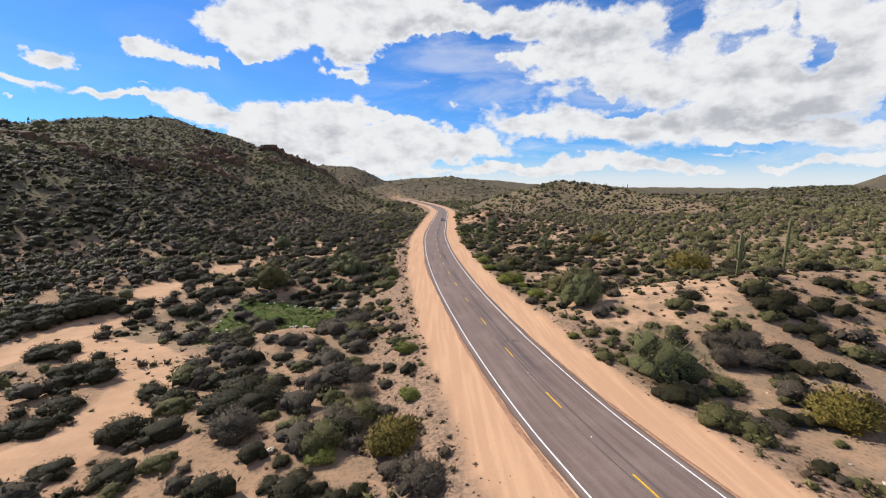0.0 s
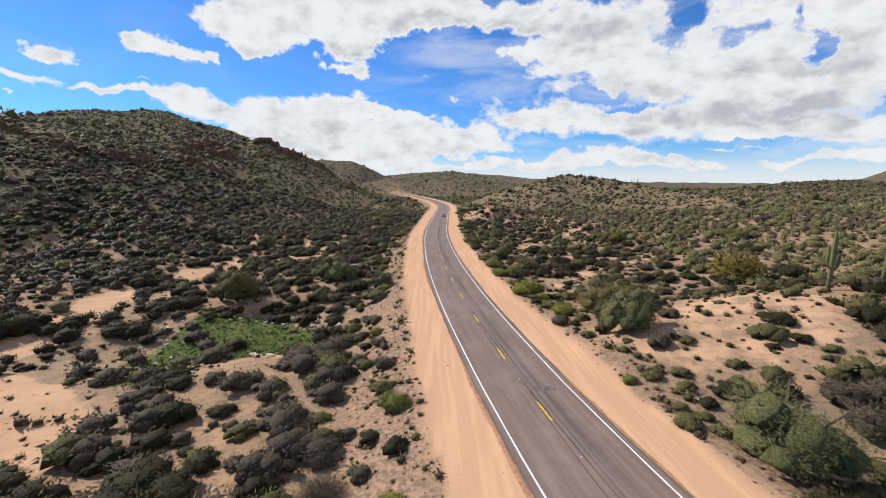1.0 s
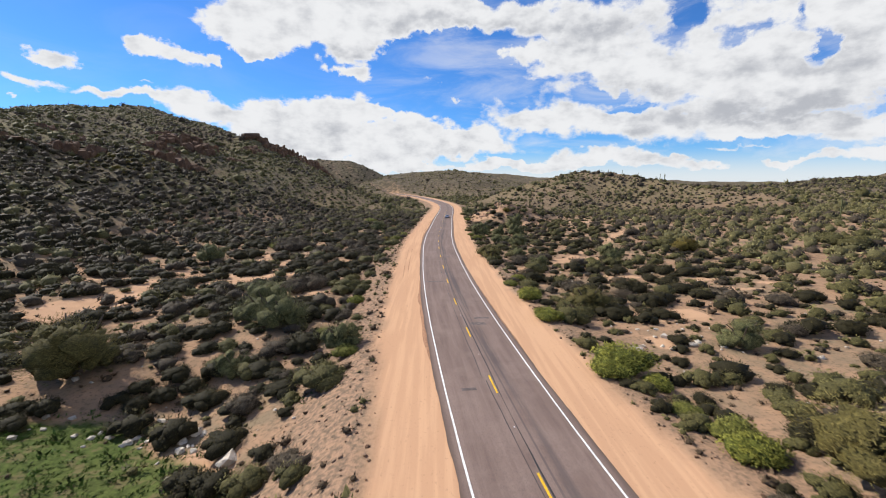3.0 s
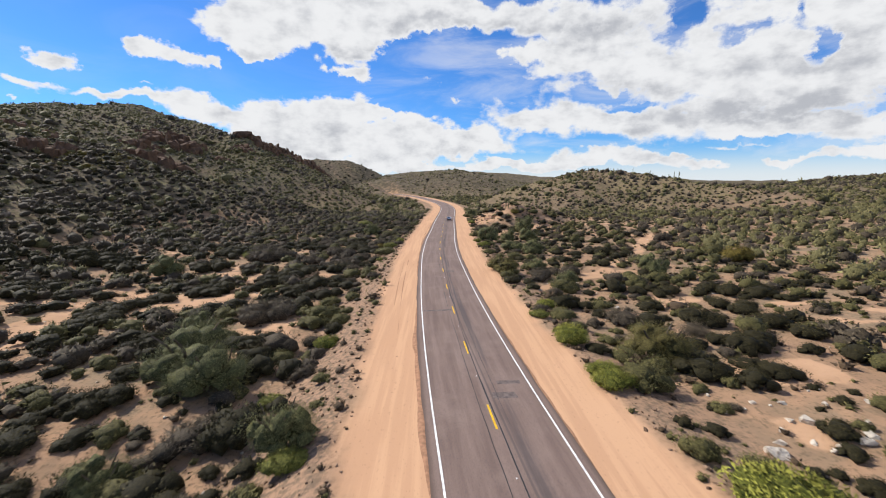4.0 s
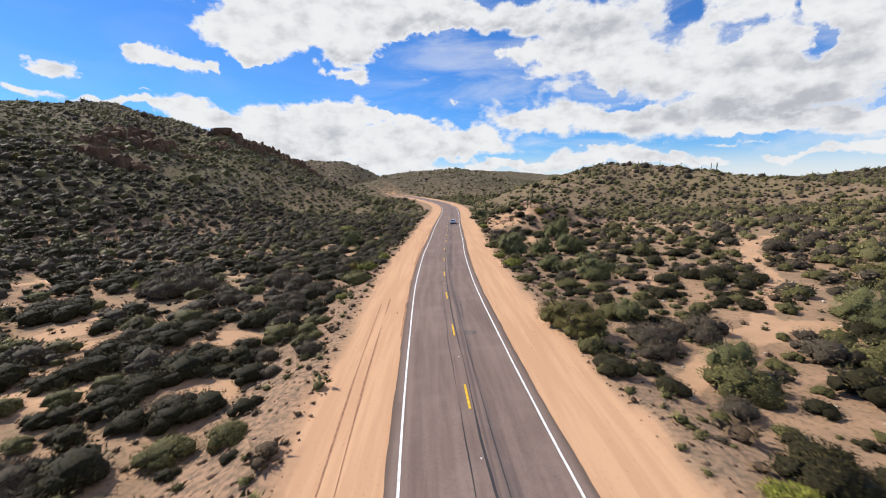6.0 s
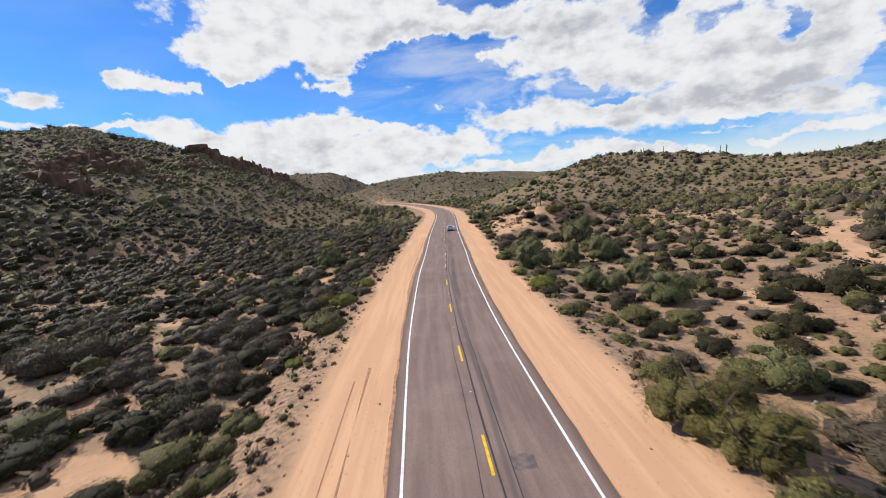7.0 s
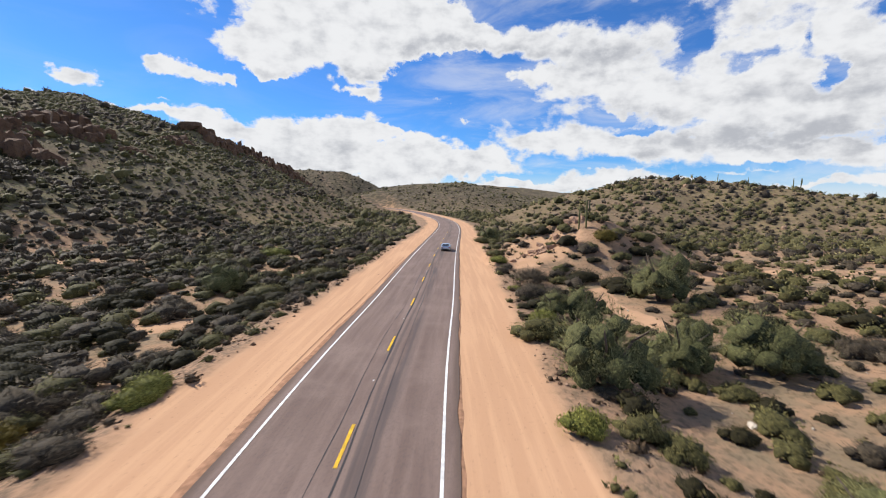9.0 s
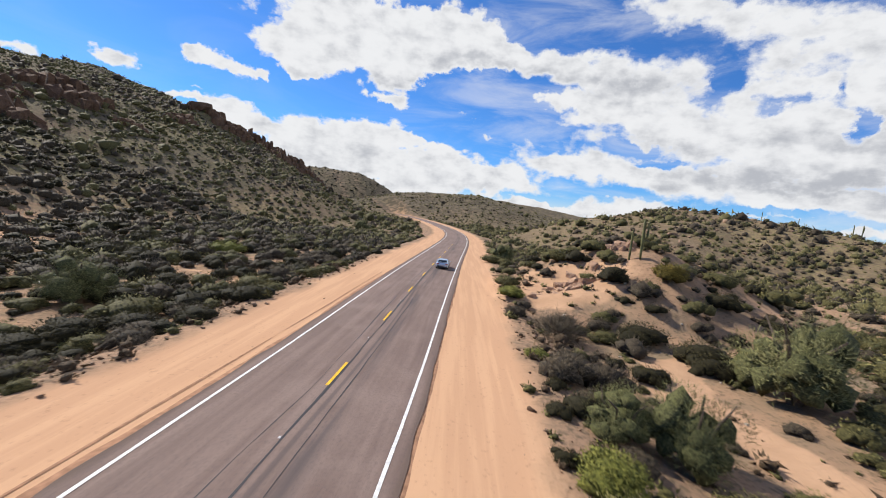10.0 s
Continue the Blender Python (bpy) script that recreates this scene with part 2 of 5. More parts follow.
def ground_material():
    m, n, s = material("desert_ground", 0.95, 0.0, 0.1)
    p = n.add("ShaderNodeNewGeometry").outputs["Position"]
    sand = n.add("ShaderNodeAttribute", attribute_name="sand").outputs["Fac"]
    green = n.add("ShaderNodeAttribute", attribute_name="green").outputs["Fac"]
    hill = n.add("ShaderNodeAttribute", attribute_name="hill").outputs["Fac"]
    far = n.add("ShaderNodeAttribute", attribute_name="far").outputs["Fac"]
    shoulder = n.add("ShaderNodeAttribute", attribute_name="shoulder").outputs["Fac"]
    broad = n.noise(p, 0.045, 5.0)
    mid = n.noise(p, 0.35, 6.0, 0.6)
    grain = n.noise(p, 2.6, 6.0, 0.65)
    dirt = n.mix(n.span(broad, 0.35, 0.65), (0.300, 0.188, 0.116), (0.235, 0.178, 0.114))
    dirt = n.mix(n.span(mid, 0.38, 0.68), dirt, (0.385, 0.236, 0.143))
    dirt = n.mix(n.math("MULTIPLY", n.span(grain, 0.5, 0.66), 0.65), dirt, (0.13, 0.098, 0.060))
    sandy = n.mix(n.span(mid, 0.3, 0.7), (0.44, 0.268, 0.158), (0.52, 0.322, 0.195))
    sandy = n.mix(n.math("MULTIPLY", n.span(grain, 0.56, 0.72), 0.35), sandy, (0.36, 0.20, 0.115))
    tufts = n.noise(p, 0.9, 6.0, 0.75)
    wide = n.noise(p, 0.022, 4.0, 0.55, 0.4)
    stony = n.mix(n.span(mid, 0.35, 0.65), (0.118, 0.094, 0.066), (0.205, 0.158, 0.108))
    stony = n.mix(n.math("MULTIPLY", n.span(broad, 0.5, 0.62), 0.5), stony, (0.205, 0.126, 0.084))
    cover = n.mix(n.span(wide, 0.40, 0.60), (0.158, 0.128, 0.072), (0.212, 0.188, 0.080))
    stony = n.mix(n.math("MULTIPLY", n.span(tufts, 0.42, 0.60), n.span(wide, 0.30, 0.60, 0.55, 0.95)), stony, cover)
    stony = n.mix(n.math("MULTIPLY", n.span(n.noise(p, 1.5, 5.0, 0.7), 0.48, 0.60), 0.75), stony, (0.066, 0.056, 0.030))
    col = n.mix(hill, dirt, stony)
    bank = n.add("ShaderNodeAttribute", attribute_name="bank").outputs["Fac"]
    rubble = n.mix(n.span(grain, 0.38, 0.62), (0.36, 0.225, 0.145), (0.165, 0.118, 0.082))
    col = n.mix(n.math("MULTIPLY", bank, 0.95), col, rubble)
    edge = n.math("ADD", sand, n.math("MULTIPLY", n.math("SUBTRACT", mid, 0.5), 0.9))
    col = n.mix(n.span(edge, 0.35, 0.65), col, sandy)
    grassy = n.mix(n.span(grain, 0.35, 0.65), (0.040, 0.066, 0.013), (0.090, 0.126, 0.028))
    grassy = n.mix(n.math("MULTIPLY", n.span(n.noise(p, 0.8, 5.0, 0.65), 0.52, 0.62), 0.7), grassy, (0.155, 0.125, 0.060))
    gedge = n.math("ADD", green, n.math("MULTIPLY", n.math("SUBTRACT", mid, 0.5), 0.8))
    col = n.mix(n.math("MULTIPLY", n.span(gedge, 0.4, 0.75), 0.95), col, grassy)
    # wheel marks and smoothed streaks along the shoulder
    streak = n.add("ShaderNodeMapping", {"Vector": p, "Scale": (1.6, 0.06, 1.0)}).outputs[0]
    marks = n.span(n.noise(streak, 1.1, 4.0), 0.42, 0.62)
    worn = n.mix(marks, (0.515, 0.302, 0.178), (0.575, 0.345, 0.204))
    worn = n.mix(n.math("MULTIPLY", n.span(n.noise(p, 5.0, 3.0), 0.62, 0.70), 0.4), worn, (0.30, 0.17, 0.10))
    col = n.mix(shoulder, col, worn)
    # low brush on slopes too far off for single plants
    cells = n.add("ShaderNodeTexVoronoi", {"Vector": p, "Scale": 0.22, "Randomness": 1.0})
    spots = n.math("MULTIPLY", n.span(cells.outputs["Distance"], 0.72, 0.42), far)
    col = n.mix(n.math("MULTIPLY", spots, 0.85), col, (0.050, 0.047, 0.030))
    col = n.mix(n.math("MULTIPLY", far, n.span(broad, 0.30, 0.60, 0.70, 0.30)), col, (0.150, 0.117, 0.082))
    n.plug(col, s.inputs["Base Color"])
    h = n.math("ADD", n.math("MULTIPLY", mid, 0.6), n.math("MULTIPLY", grain, 0.5))
    h = n.math("MULTIPLY", h, n.span(shoulder, 0.0, 1.0, 1.0, 0.25))
    n.plug(n.add("ShaderNodeBump", {"Height": h, "Strength": 0.6, "Distance": 0.35}), s.inputs["Normal"])
    return m


def asphalt_material():
    m, n, s = material("worn_asphalt", 0.85, 0.0, 0.25)
    p = n.add("ShaderNodeNewGeometry").outputs["Position"]
    across = n.add("ShaderNodeAttribute", attribute_name="across").outputs["Fac"]
    along = n.add("ShaderNodeSeparateXYZ", {0: p}).outputs[1]
    lane = n.add("ShaderNodeCombineXYZ", {0: across, 1: n.math("MULTIPLY", along, 0.05), 2: 0.0}).outputs[0]
    streaks = n.noise(lane, 1.5, 6.0, 0.6, 0.3)
    blotch = n.noise(p, 0.25, 5.0, 0.6)
    grain = n.noise(p, 9.0, 7.0, 0.8)
    col = n.mix(n.span(streaks, 0.3, 0.7), (0.156, 0.106, 0.088), (0.228, 0.160, 0.133))
    col = n.mix(n.math("MULTIPLY", n.span(blotch, 0.45, 0.7), 0.5), col, (0.258, 0.187, 0.157))
    # dark tyre-worn band in the right lane and seal along the middle
    band = n.span(n.math("ABSOLUTE", n.math("SUBTRACT", across, 1.15)), 0.75, 0.1)
    patchy = n.span(n.noise(lane, 0.9, 4.0), 0.40, 0.62)
    col = n.mix(n.math("MULTIPLY", n.math("MULTIPLY", band, patchy), 0.75), col, (0.075, 0.062, 0.062))
    skid = n.span(n.math("ABSOLUTE", n.math("SUBTRACT", across, n.span(n.noise(lane, 0.35, 1.0), 0.3, 0.7, 0.2, 0.9))), 0.16, 0.04)
    col = n.mix(n.math("MULTIPLY", skid, 0.5), col, (0.065, 0.055, 0.055))
    col = n.mix(n.math("MULTIPLY", n.span(grain, 0.48, 0.62), 0.45), col, (0.10, 0.08, 0.074))
    edge = n.span(n.math("ADD", n.math("ABSOLUTE", across), n.math("MULTIPLY", blotch, 0.5)), 4.35, 4.75)
    col = n.mix(n.math("MULTIPLY", edge, 0.8), col, (0.11, 0.075, 0.058))
    n.plug(col, s.inputs["Base Color"])
    n.plug(n.add("ShaderNodeBump", {"Height": grain, "Strength": 0.25, "Distance": 0.02}), s.inputs["Normal"])
    return m


def rock_material(name, a, b, c):
    m, n, s = material(name, 0.9, 0.0, 0.2)
    p = n.add("ShaderNodeNewGeometry").outputs["Position"]
    big, fine = n.noise(p, 0.3, 5.0), n.noise(p, 2.2, 7.0, 0.65)
    col = n.mix(n.span(big, 0.35, 0.65), a, b)
    col = n.mix(n.math("MULTIPLY", n.span(fine, 0.48, 0.66), 0.8), col, c)
    n.plug(col, s.inputs["Base Color"])
    n.plug(n.add("ShaderNodeBump", {"Height": fine, "Strength": 0.8, "Distance": 0.3}), s.inputs["Normal"])
    return m


GROUND, ASPHALT = ground_material(), asphalt_material()
WHITE_PAINT = plain("white_road_paint", (0.72, 0.71, 0.69), 0.7, vary=0.2, scale=3.0)
YELLOW_PAINT = plain("yellow_road_paint", (0.68, 0.40, 0.02), 0.7, vary=0.2, scale=3.0)
PATCH = plain("dark_asphalt_patch", (0.128, 0.098, 0.088), 0.85, vary=0.35, scale=2.5)
TAR = plain("crack_sealing_tar", (0.035, 0.03, 0.03), 0.6)
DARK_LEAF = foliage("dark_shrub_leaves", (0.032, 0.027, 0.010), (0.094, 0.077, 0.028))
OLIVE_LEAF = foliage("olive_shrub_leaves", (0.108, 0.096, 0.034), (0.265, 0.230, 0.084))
GREY_LEAF = foliage("grey_brush_twigs", (0.082, 0.063, 0.041), (0.200, 0.155, 0.102))
PALO_LEAF = foliage("palo_verde_leaves", (0.128, 0.128, 0.050), (0.300, 0.282, 0.118))
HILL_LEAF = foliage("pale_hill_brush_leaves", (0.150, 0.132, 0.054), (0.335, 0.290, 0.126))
YELLOW_LEAF = foliage("yellow_green_leaves", (0.150, 0.152, 0.030), (0.335, 0.320, 0.078))
BRIGHT_LEAF = foliage("bright_yellow_green_leaves", (0.120, 0.128, 0.020), (0.420, 0.400, 0.075))
BROWN_LEAF = foliage("olive_brown_leaves", (0.120, 0.100, 0.030), (0.250, 0.205, 0.070))
GOLD_LEAF = foliage("golden_brown_leaves", (0.150, 0.110, 0.020), (0.240, 0.180, 0.040))
TAN_LEAF = foliage("dry_bursage_twigs", (0.105, 0.070, 0.041), (0.210, 0.135, 0.076))
GRASS_LEAF = foliage("green_grass_blades", (0.045, 0.090, 0.012), (0.105, 0.175, 0.028))
BARK = plain("grey_brown_bark", (0.12, 0.09, 0.065), 0.9, vary=0.3, scale=9.0, bump=0.4)
CACTUS = plain("saguaro_skin", (0.13, 0.13, 0.05), 0.7, vary=0.25, scale=2.0)
RED_ROCK = rock_material("red_rock", (0.110, 0.062, 0.038), (0.165, 0.098, 0.062), (0.05, 0.034, 0.024))
PINK_ROCK = rock_material("pinkish_rock", (0.36, 0.22, 0.145), (0.46, 0.29, 0.19), (0.20, 0.125, 0.085))
HILL_ROCK = rock_material("grey_brown_rock", (0.175, 0.135, 0.100), (0.255, 0.200, 0.150), (0.085, 0.066, 0.050))
RIDGE_ROCK = rock_material("orange_brown_rock", (0.27, 0.175, 0.115), (0.34, 0.225, 0.150), (0.14, 0.095, 0.066))
PALE_ROCK = rock_material("pale_rock", (0.52, 0.46, 0.38), (0.66, 0.58, 0.48), (0.25, 0.19, 0.14))

# ---- the lie of the land ----


def spline(xs, ys):
    """A natural cubic spline through a few nodes."""
    xs, ys = np.array(xs, float), np.array(ys, float)
    h = np.diff(xs)
    a = np.eye(len(xs))
    b = np.zeros(len(xs))
    for i in range(1, len(xs) - 1):
        a[i, i - 1:i + 2] = h[i - 1], 2 * (h[i - 1] + h[i]), h[i]
        b[i] = 6 * ((ys[i + 1] - ys[i]) / h[i] - (ys[i] - ys[i - 1]) / h[i - 1])
    m = np.linalg.solve(a, b)

    def at(x):
        x = np.clip(np.asarray(x, float), xs[0], xs[-1])
        i = np.clip(np.searchsorted(xs, x) - 1, 0, len(h) - 1)
        u, v = xs[i + 1] - x, x - xs[i]
        return (m[i] * u ** 3 + m[i + 1] * v ** 3) / (6 * h[i]) + (ys[i] / h[i] - m[i] * h[i] / 6) * u + (ys[i + 1] / h[i] - m[i + 1] * h[i] / 6) * v
    return at


road_x = spline((-90, -40, 0, 26.7, 35.3, 48.7, 63, 79.3, 93.6, 109, 124, 138.5, 153, 168, 181.5, 196, 210, 224, 253, 296, 340, 370, 412, 460, 510, 560, 620, 700, 800, 1000),
                (58, 37, 22.5, 15.9, 14.0, 11.8, 9.9, 7.95, 6.6, 5.4, 4.5, 3.9, 3.5, 3.25, 3.4, 3.75, 4.4, 4.9, 6.0, 8.1, 9.7, 9.3, 6, -1, -10, -22, -41, -75, -122, -230))


def road_z(y):
    return np.interp(y, (-90, 15, 35, 57, 105, 153, 200, 267, 353, 500, 700, 1000), (1.6, 0.2, -0.8, -1.6, -2.0, -2.2, -2.35, -2.7, -2.95, -3.0, -2.0, 0.0))


def lattice(x, y, seed):
    i, j = np.floor(x).astype(np.int64), np.floor(y).astype(np.int64)
    u, v = x - i, y - j
    u, v = u * u * (3 - 2 * u), v * v * (3 - 2 * v)

    def corner(a, b):
        k = (a * 374761393 + b * 668265263 + seed * 974711) & 0x7FFFFFFF
        k = ((k ^ (k >> 13)) * 1274126177) & 0x7FFFFFFF
        return ((k ^ (k >> 16)) & 0xFFFF) / 65535.0
    return (corner(i, j) * (1 - u) + corner(i + 1, j) * u) * (1 - v) + (corner(i, j + 1) * (1 - u) + corner(i + 1, j + 1) * u) * v


def fbm(x, y, size, octaves=4, seed=1):
    """Noise from about -1 to 1 whose largest lumps are size metres."""
    total, amp = 0.0, 1.0
    for k in range(octaves):
        total = total + amp * (lattice(x / size * 2 ** k, y / size * 2 ** k, seed + k) * 2 - 1)
        amp *= 0.5
    return total / 1.6


def step(v, a, b):
    u = np.clip((v - a) / (b - a), 0, 1)
    return u * u * (3 - 2 * u)


def ridge(x, y, crest, slope, rounding):
    """Height of a ridge whose crest runs through (x, y, z) nodes and whose flanks fall at the slope."""
    best = np.full(np.shape(x), -1e9)
    for (x0, y0, z0), (x1, y1, z1) in zip(crest, crest[1:]):
        dx, dy = x1 - x0, y1 - y0
        f = np.clip(((x - x0) * dx + (y - y0) * dy) / (dx * dx + dy * dy), 0, 1)
        d = np.hypot(x - x0 - f * dx, y - y0 - f * dy)
        best = np.maximum(best, z0 + f * (z1 - z0) - slope * (np.sqrt(d * d + rounding * rounding) - rounding))
    return best


def softmax(a, b, k):
    h = np.clip(0.5 + 0.5 * (a - b) / k, 0, 1)
    return b + (a - b) * h + k * h * (1 - h)


LEFT_HILL = ((-262, -160, 44), (-250, 40, 47), (-245, 180, 47), (-245, 256, 47.5), (-258, 335, 54), (-268, 385, 60))
LEFT_TOP = ((-470, 400, 66), (-430, 470, 77), (-404, 508, 86), (-377, 546, 94.5), (-350, 584, 101.5), (-336, 597, 97.5), (-302, 574, 86.5), (-277, 557, 77.5), (-252, 540, 69), (-232, 525, 63.5), (-206, 508, 58), (-173, 486, 52.5))
LEFT_BACK = ((-300, 574, 84), (-262, 620, 64), (-245, 680, 48), (-285, 821, 50), (-320, 900, 46))
NOSE = ((-186, 490, 56), (-173, 487, 54), (-164, 540, 46.5), (-155, 590, 38), (-150, 630, 27))
BACK_HILL = ((-420, 980, 58), (-260, 960, 57.5), (-178, 950, 57), (-160, 952, 50), (-141, 955, 40), (-115, 960, 27), (-80, 970, 13))
MESA = ((-75, 770, 10), (-60, 775, 15), (-32, 780, 28), (34, 785, 33), (88, 785, 29), (160, 780, 24), (250, 770, 19), (420, 760, 14))
RIGHT_RIDGE = ((60, 440, 2), (84, 410, 8), (106, 380, 13.5), (104, 402, 13), (93, 424, 12.5), (113, 423, 17.5), (128, 421, 22), (142, 402, 20.5), (152, 380, 17), (161, 360, 14.2), (176, 330, 9.5), (190, 300, 6))
RIGHT_FAR = ((190, 445, 6), (255, 425, 10.5), (320, 430, 9), (420, 500, 14), (513, 576, 19), (640, 600, 21))
KNOLL = ((13, 233, -2.6), (22, 242, -0.4), (32, 246, 5.0), (39, 246, 3.4), (56, 258, -1.0))
RISE = ((31, 70, 0.2), (36, 69, 1.6), (46, 67, 3.0), (66, 72, 4.2), (110, 62, 6))
RIGHT_UP = ((84, 117, -1.6), (98, 150, -2.4), (123, 180, -1.3), (171, 192, 4.0), (300, 180, 9))
SPURS = ((-235, 180, 42), (-165, 183, 26), (-113, 184, 10.5), (-89, 150, 2.2)), ((-245, 290, 46), (-178, 284, 31), (-152, 283, 26.5), (-136, 288, 15)), \
    ((-262, 370, 58), (-192, 407, 46), (-148, 394, 27), (-112, 396, 9), (-84, 398, 2.5)), ((-186, 488, 56), (-165, 448, 44.5), (-150, 425, 33)), ((-150, 340, 20), (-124, 330, 11.5), (-91, 331, 3.5))
HOLLOW = ((-38, 77), (-28, 78), (-17, 80), (-22, 91))
FAR_HILLS = ((330, 1400, 8), (400, 1400, 34), (470, 1400, 14))
FAR_MESA = ((850, 1850, 12), (1050, 1750, 15), (1300, 1620, 13))
FAR_PEAK = ((1890, 1950, 15), (2010, 1900, 80), (2300, 1850, 70))
WASH = ((-60, 40), (-56, 62), (-53, 76), (-57, 92), (-60, 105), (-52, 119), (-50, 135), (-49, 147))
SIDE_WASH = ((-31, 22), (-29, 38), (-29, 47), (-30, 54), (-38, 59), (-50, 64))
RIGHT_WASH = ((18, 139), (23, 144), (27, 147), (32, 150), (36, 155.5), (45, 165.5), (59, 190), (74, 203))
KNOLL_WASH = ((27, 206), (26.5, 212), (24.5, 217.5), (26, 222), (32, 224.5), (48, 234), (66, 236))
BARE = ((-48, 100), (-54, 151), (-45, 131), (-40, 160), (-16, 143), (37, 150), (37, 134), (29, 119), (-40, 167), (-28, 151), (-34, 189), (-19, 154), (-52, 207), (44, 120), (50, 142))


def path_gap(x, y, nodes):
    best = np.full(np.shape(x), 1e9)
    for (x0, y0), (x1, y1) in zip(nodes, nodes[1:]):
        dx, dy = x1 - x0, y1 - y0
        f = np.clip(((x - x0) * dx + (y - y0) * dy) / (dx * dx + dy * dy), 0, 1)
        best = np.minimum(best, np.hypot(x - x0 - f * dx, y - y0 - f * dy))
    return best


def off_road(x, y):
    """Metres to the right of the road's middle."""
    bend = (road_x(y + 1.0) - road_x(y - 1.0)) / 2.0
    return (x - road_x(y)) / np.sqrt(1 + bend * bend)


def land(x, y):
    x, y = np.asarray(x, float), np.asarray(y, float)
    s = off_road(x, y)
    zr = road_z(y)
    away = np.abs(s)
    left, right = step(-s, 9.2, 17.0), step(s, 9.5, 17.0)
    near = step(away, 9.0, 26.0)
    base = zr - left * 2.0 - right * 1.2 - 0.9 * step(-s, 17, 40) + near * (1.1 * fbm(x, y, 26, 4, 3) + 0.25 * fbm(x, y, 5, 3, 9))
    # the plain falls away behind the low ridges
    r = np.hypot(x, y - 100)
    base = base - 0.020 * np.maximum(r - 520, 0) * step(x, -50, 250) - 0.008 * np.maximum(r - 1900, 0)
    wash = np.exp(-(path_gap(x, y, WASH) / 6.0) ** 2)
    base = base - 0.7 * wash * near - 3.0 * np.exp(-(path_gap(x, y, HOLLOW) / 9.0) ** 2) * left
    rough = fbm(x, y, 60, 5, 21)
    gully = np.abs(fbm(x * 0.6, y, 70, 4, 31))
    hill = ridge(x, y, LEFT_HILL, 0.40, 14) + 5.0 * rough - 6.0 * gully + 2.5
    # gentle towards the road, steep behind the crest and past the rock cap
    behind, past = (x + 173) * 0.563 + (y - 486) * 0.827, (x + 173) * 0.827 - (y - 486) * 0.563
    top = ridge(x, y, LEFT_TOP, 0.27, 10) - 0.50 * np.maximum(behind - 3, 0) - 0.32 * np.maximum(past + 10, 0)
    steep = np.maximum(top, ridge(x, y, LEFT_BACK, 0.62, 9)) + 4.0 * rough - 4.0 * gully + 1.5
    hill = np.maximum(softmax(hill, steep, 4.0), ridge(x, y, NOSE, 0.78, 5) + 3.0 * fbm(x, y, 22, 4, 33))
    for crest in SPURS:
        hill = softmax(hill, ridge(x, y, crest, 0.46, 6) + 2.0 * rough - 3.0 * gully + 0.9, 3.0)
    z = softmax(base, hill, 4.0)
    far = np.maximum(ridge(x, y, BACK_HILL, 0.58, 14), ridge(x, y, MESA, 0.24, 25))
    far = np.maximum(np.maximum(far, ridge(x, y, FAR_HILLS, 0.3, 10)), np.maximum(ridge(x, y, FAR_MESA, 0.25, 20), ridge(x, y, FAR_PEAK, 0.6, 30)))
    far = far + 2.5 * rough - 3.0 * gully + 3.0 * np.abs(fbm(x, y, 26, 4, 35)) - 0.5
    z = softmax(z, far, 8.0)
    ridge_r = np.maximum(ridge(x, y, RIGHT_RIDGE, 0.30, 7), ridge(x, y, RIGHT_FAR, 0.11, 10)) + 1.6 * fbm(x, y, 34, 5, 41) - 2.2 * np.abs(fbm(x, y * 0.7, 30, 3, 43)) + 0.6
    z = softmax(z, ridge_r, 3.0)
    z = softmax(z, ridge(x, y, KNOLL, 0.46, 1.5) + 1.5 * fbm(x, y, 8, 4, 51) * step(away, 10, 15), 1.2)
    z = softmax(z, ridge(x, y, RISE, 0.30, 5) + 0.5 * fbm(x, y, 11, 4, 61), 2.0)
    z = softmax(z, ridge(x, y, RIGHT_UP, 0.07, 20) + 0.8 * fbm(x, y, 20, 4, 71), 2.0)
    # the graded road bed stays level
    bed = step(away, 7.4 + 0.9 * fbm(x, y, 7, 3, 81), 11.5 + 1.2 * fbm(x, y, 9, 3, 83))
    flat = zr - 0.05 - 0.02 * np.maximum(away - 4.3, 0)
    return flat + (z - flat) * np.maximum(bed, step(y, 640, 720))


def stretch(nodes):
    """Grid lines: (start, spacing) nodes, the spacing growing evenly from one to the next."""
    out = [nodes[0][0]]
    for (a, sa), (b, sb) in zip(nodes, nodes[1:]):
        while out[-1] < b:
            f = (out[-1] - a) / (b - a)
            out.append(out[-1] + sa + (sb - sa) * f)
    return np.array(out)


def mesh_object(name, verts, faces, mat, smooth=False, attrs=()):
    """A mesh from arrays; faces all of one corner count."""
    verts, faces = np.asarray(verts, np.float32), np.asarray(faces, np.int32)
    me = bpy.data.meshes.new(name)
    k = faces.shape[1]
    me.vertices.add(len(verts))
    me.vertices.foreach_set("co", verts.ravel())
    me.loops.add(faces.size)
    me.loops.foreach_set("vertex_index", faces.ravel())
    me.polygons.add(len(faces))
    me.polygons.foreach_set("loop_start", np.arange(0, faces.size, k, dtype=np.int32))
    me.polygons.foreach_set("use_smooth", np.full(len(faces), smooth))
    for key, values in dict(attrs).items():
        if np.ndim(values) == 2:
            me.attributes.new(key, "FLOAT_VECTOR", "POINT").data.foreach_set("vector", np.asarray(values, np.float32).ravel())
        else:
            me.attributes.new(key, "FLOAT", "POINT").data.foreach_set("value", np.asarray(values, np.float32))
    me.update(calc_edges=True)
    me.materials.append(mat)
    return new(name, me)


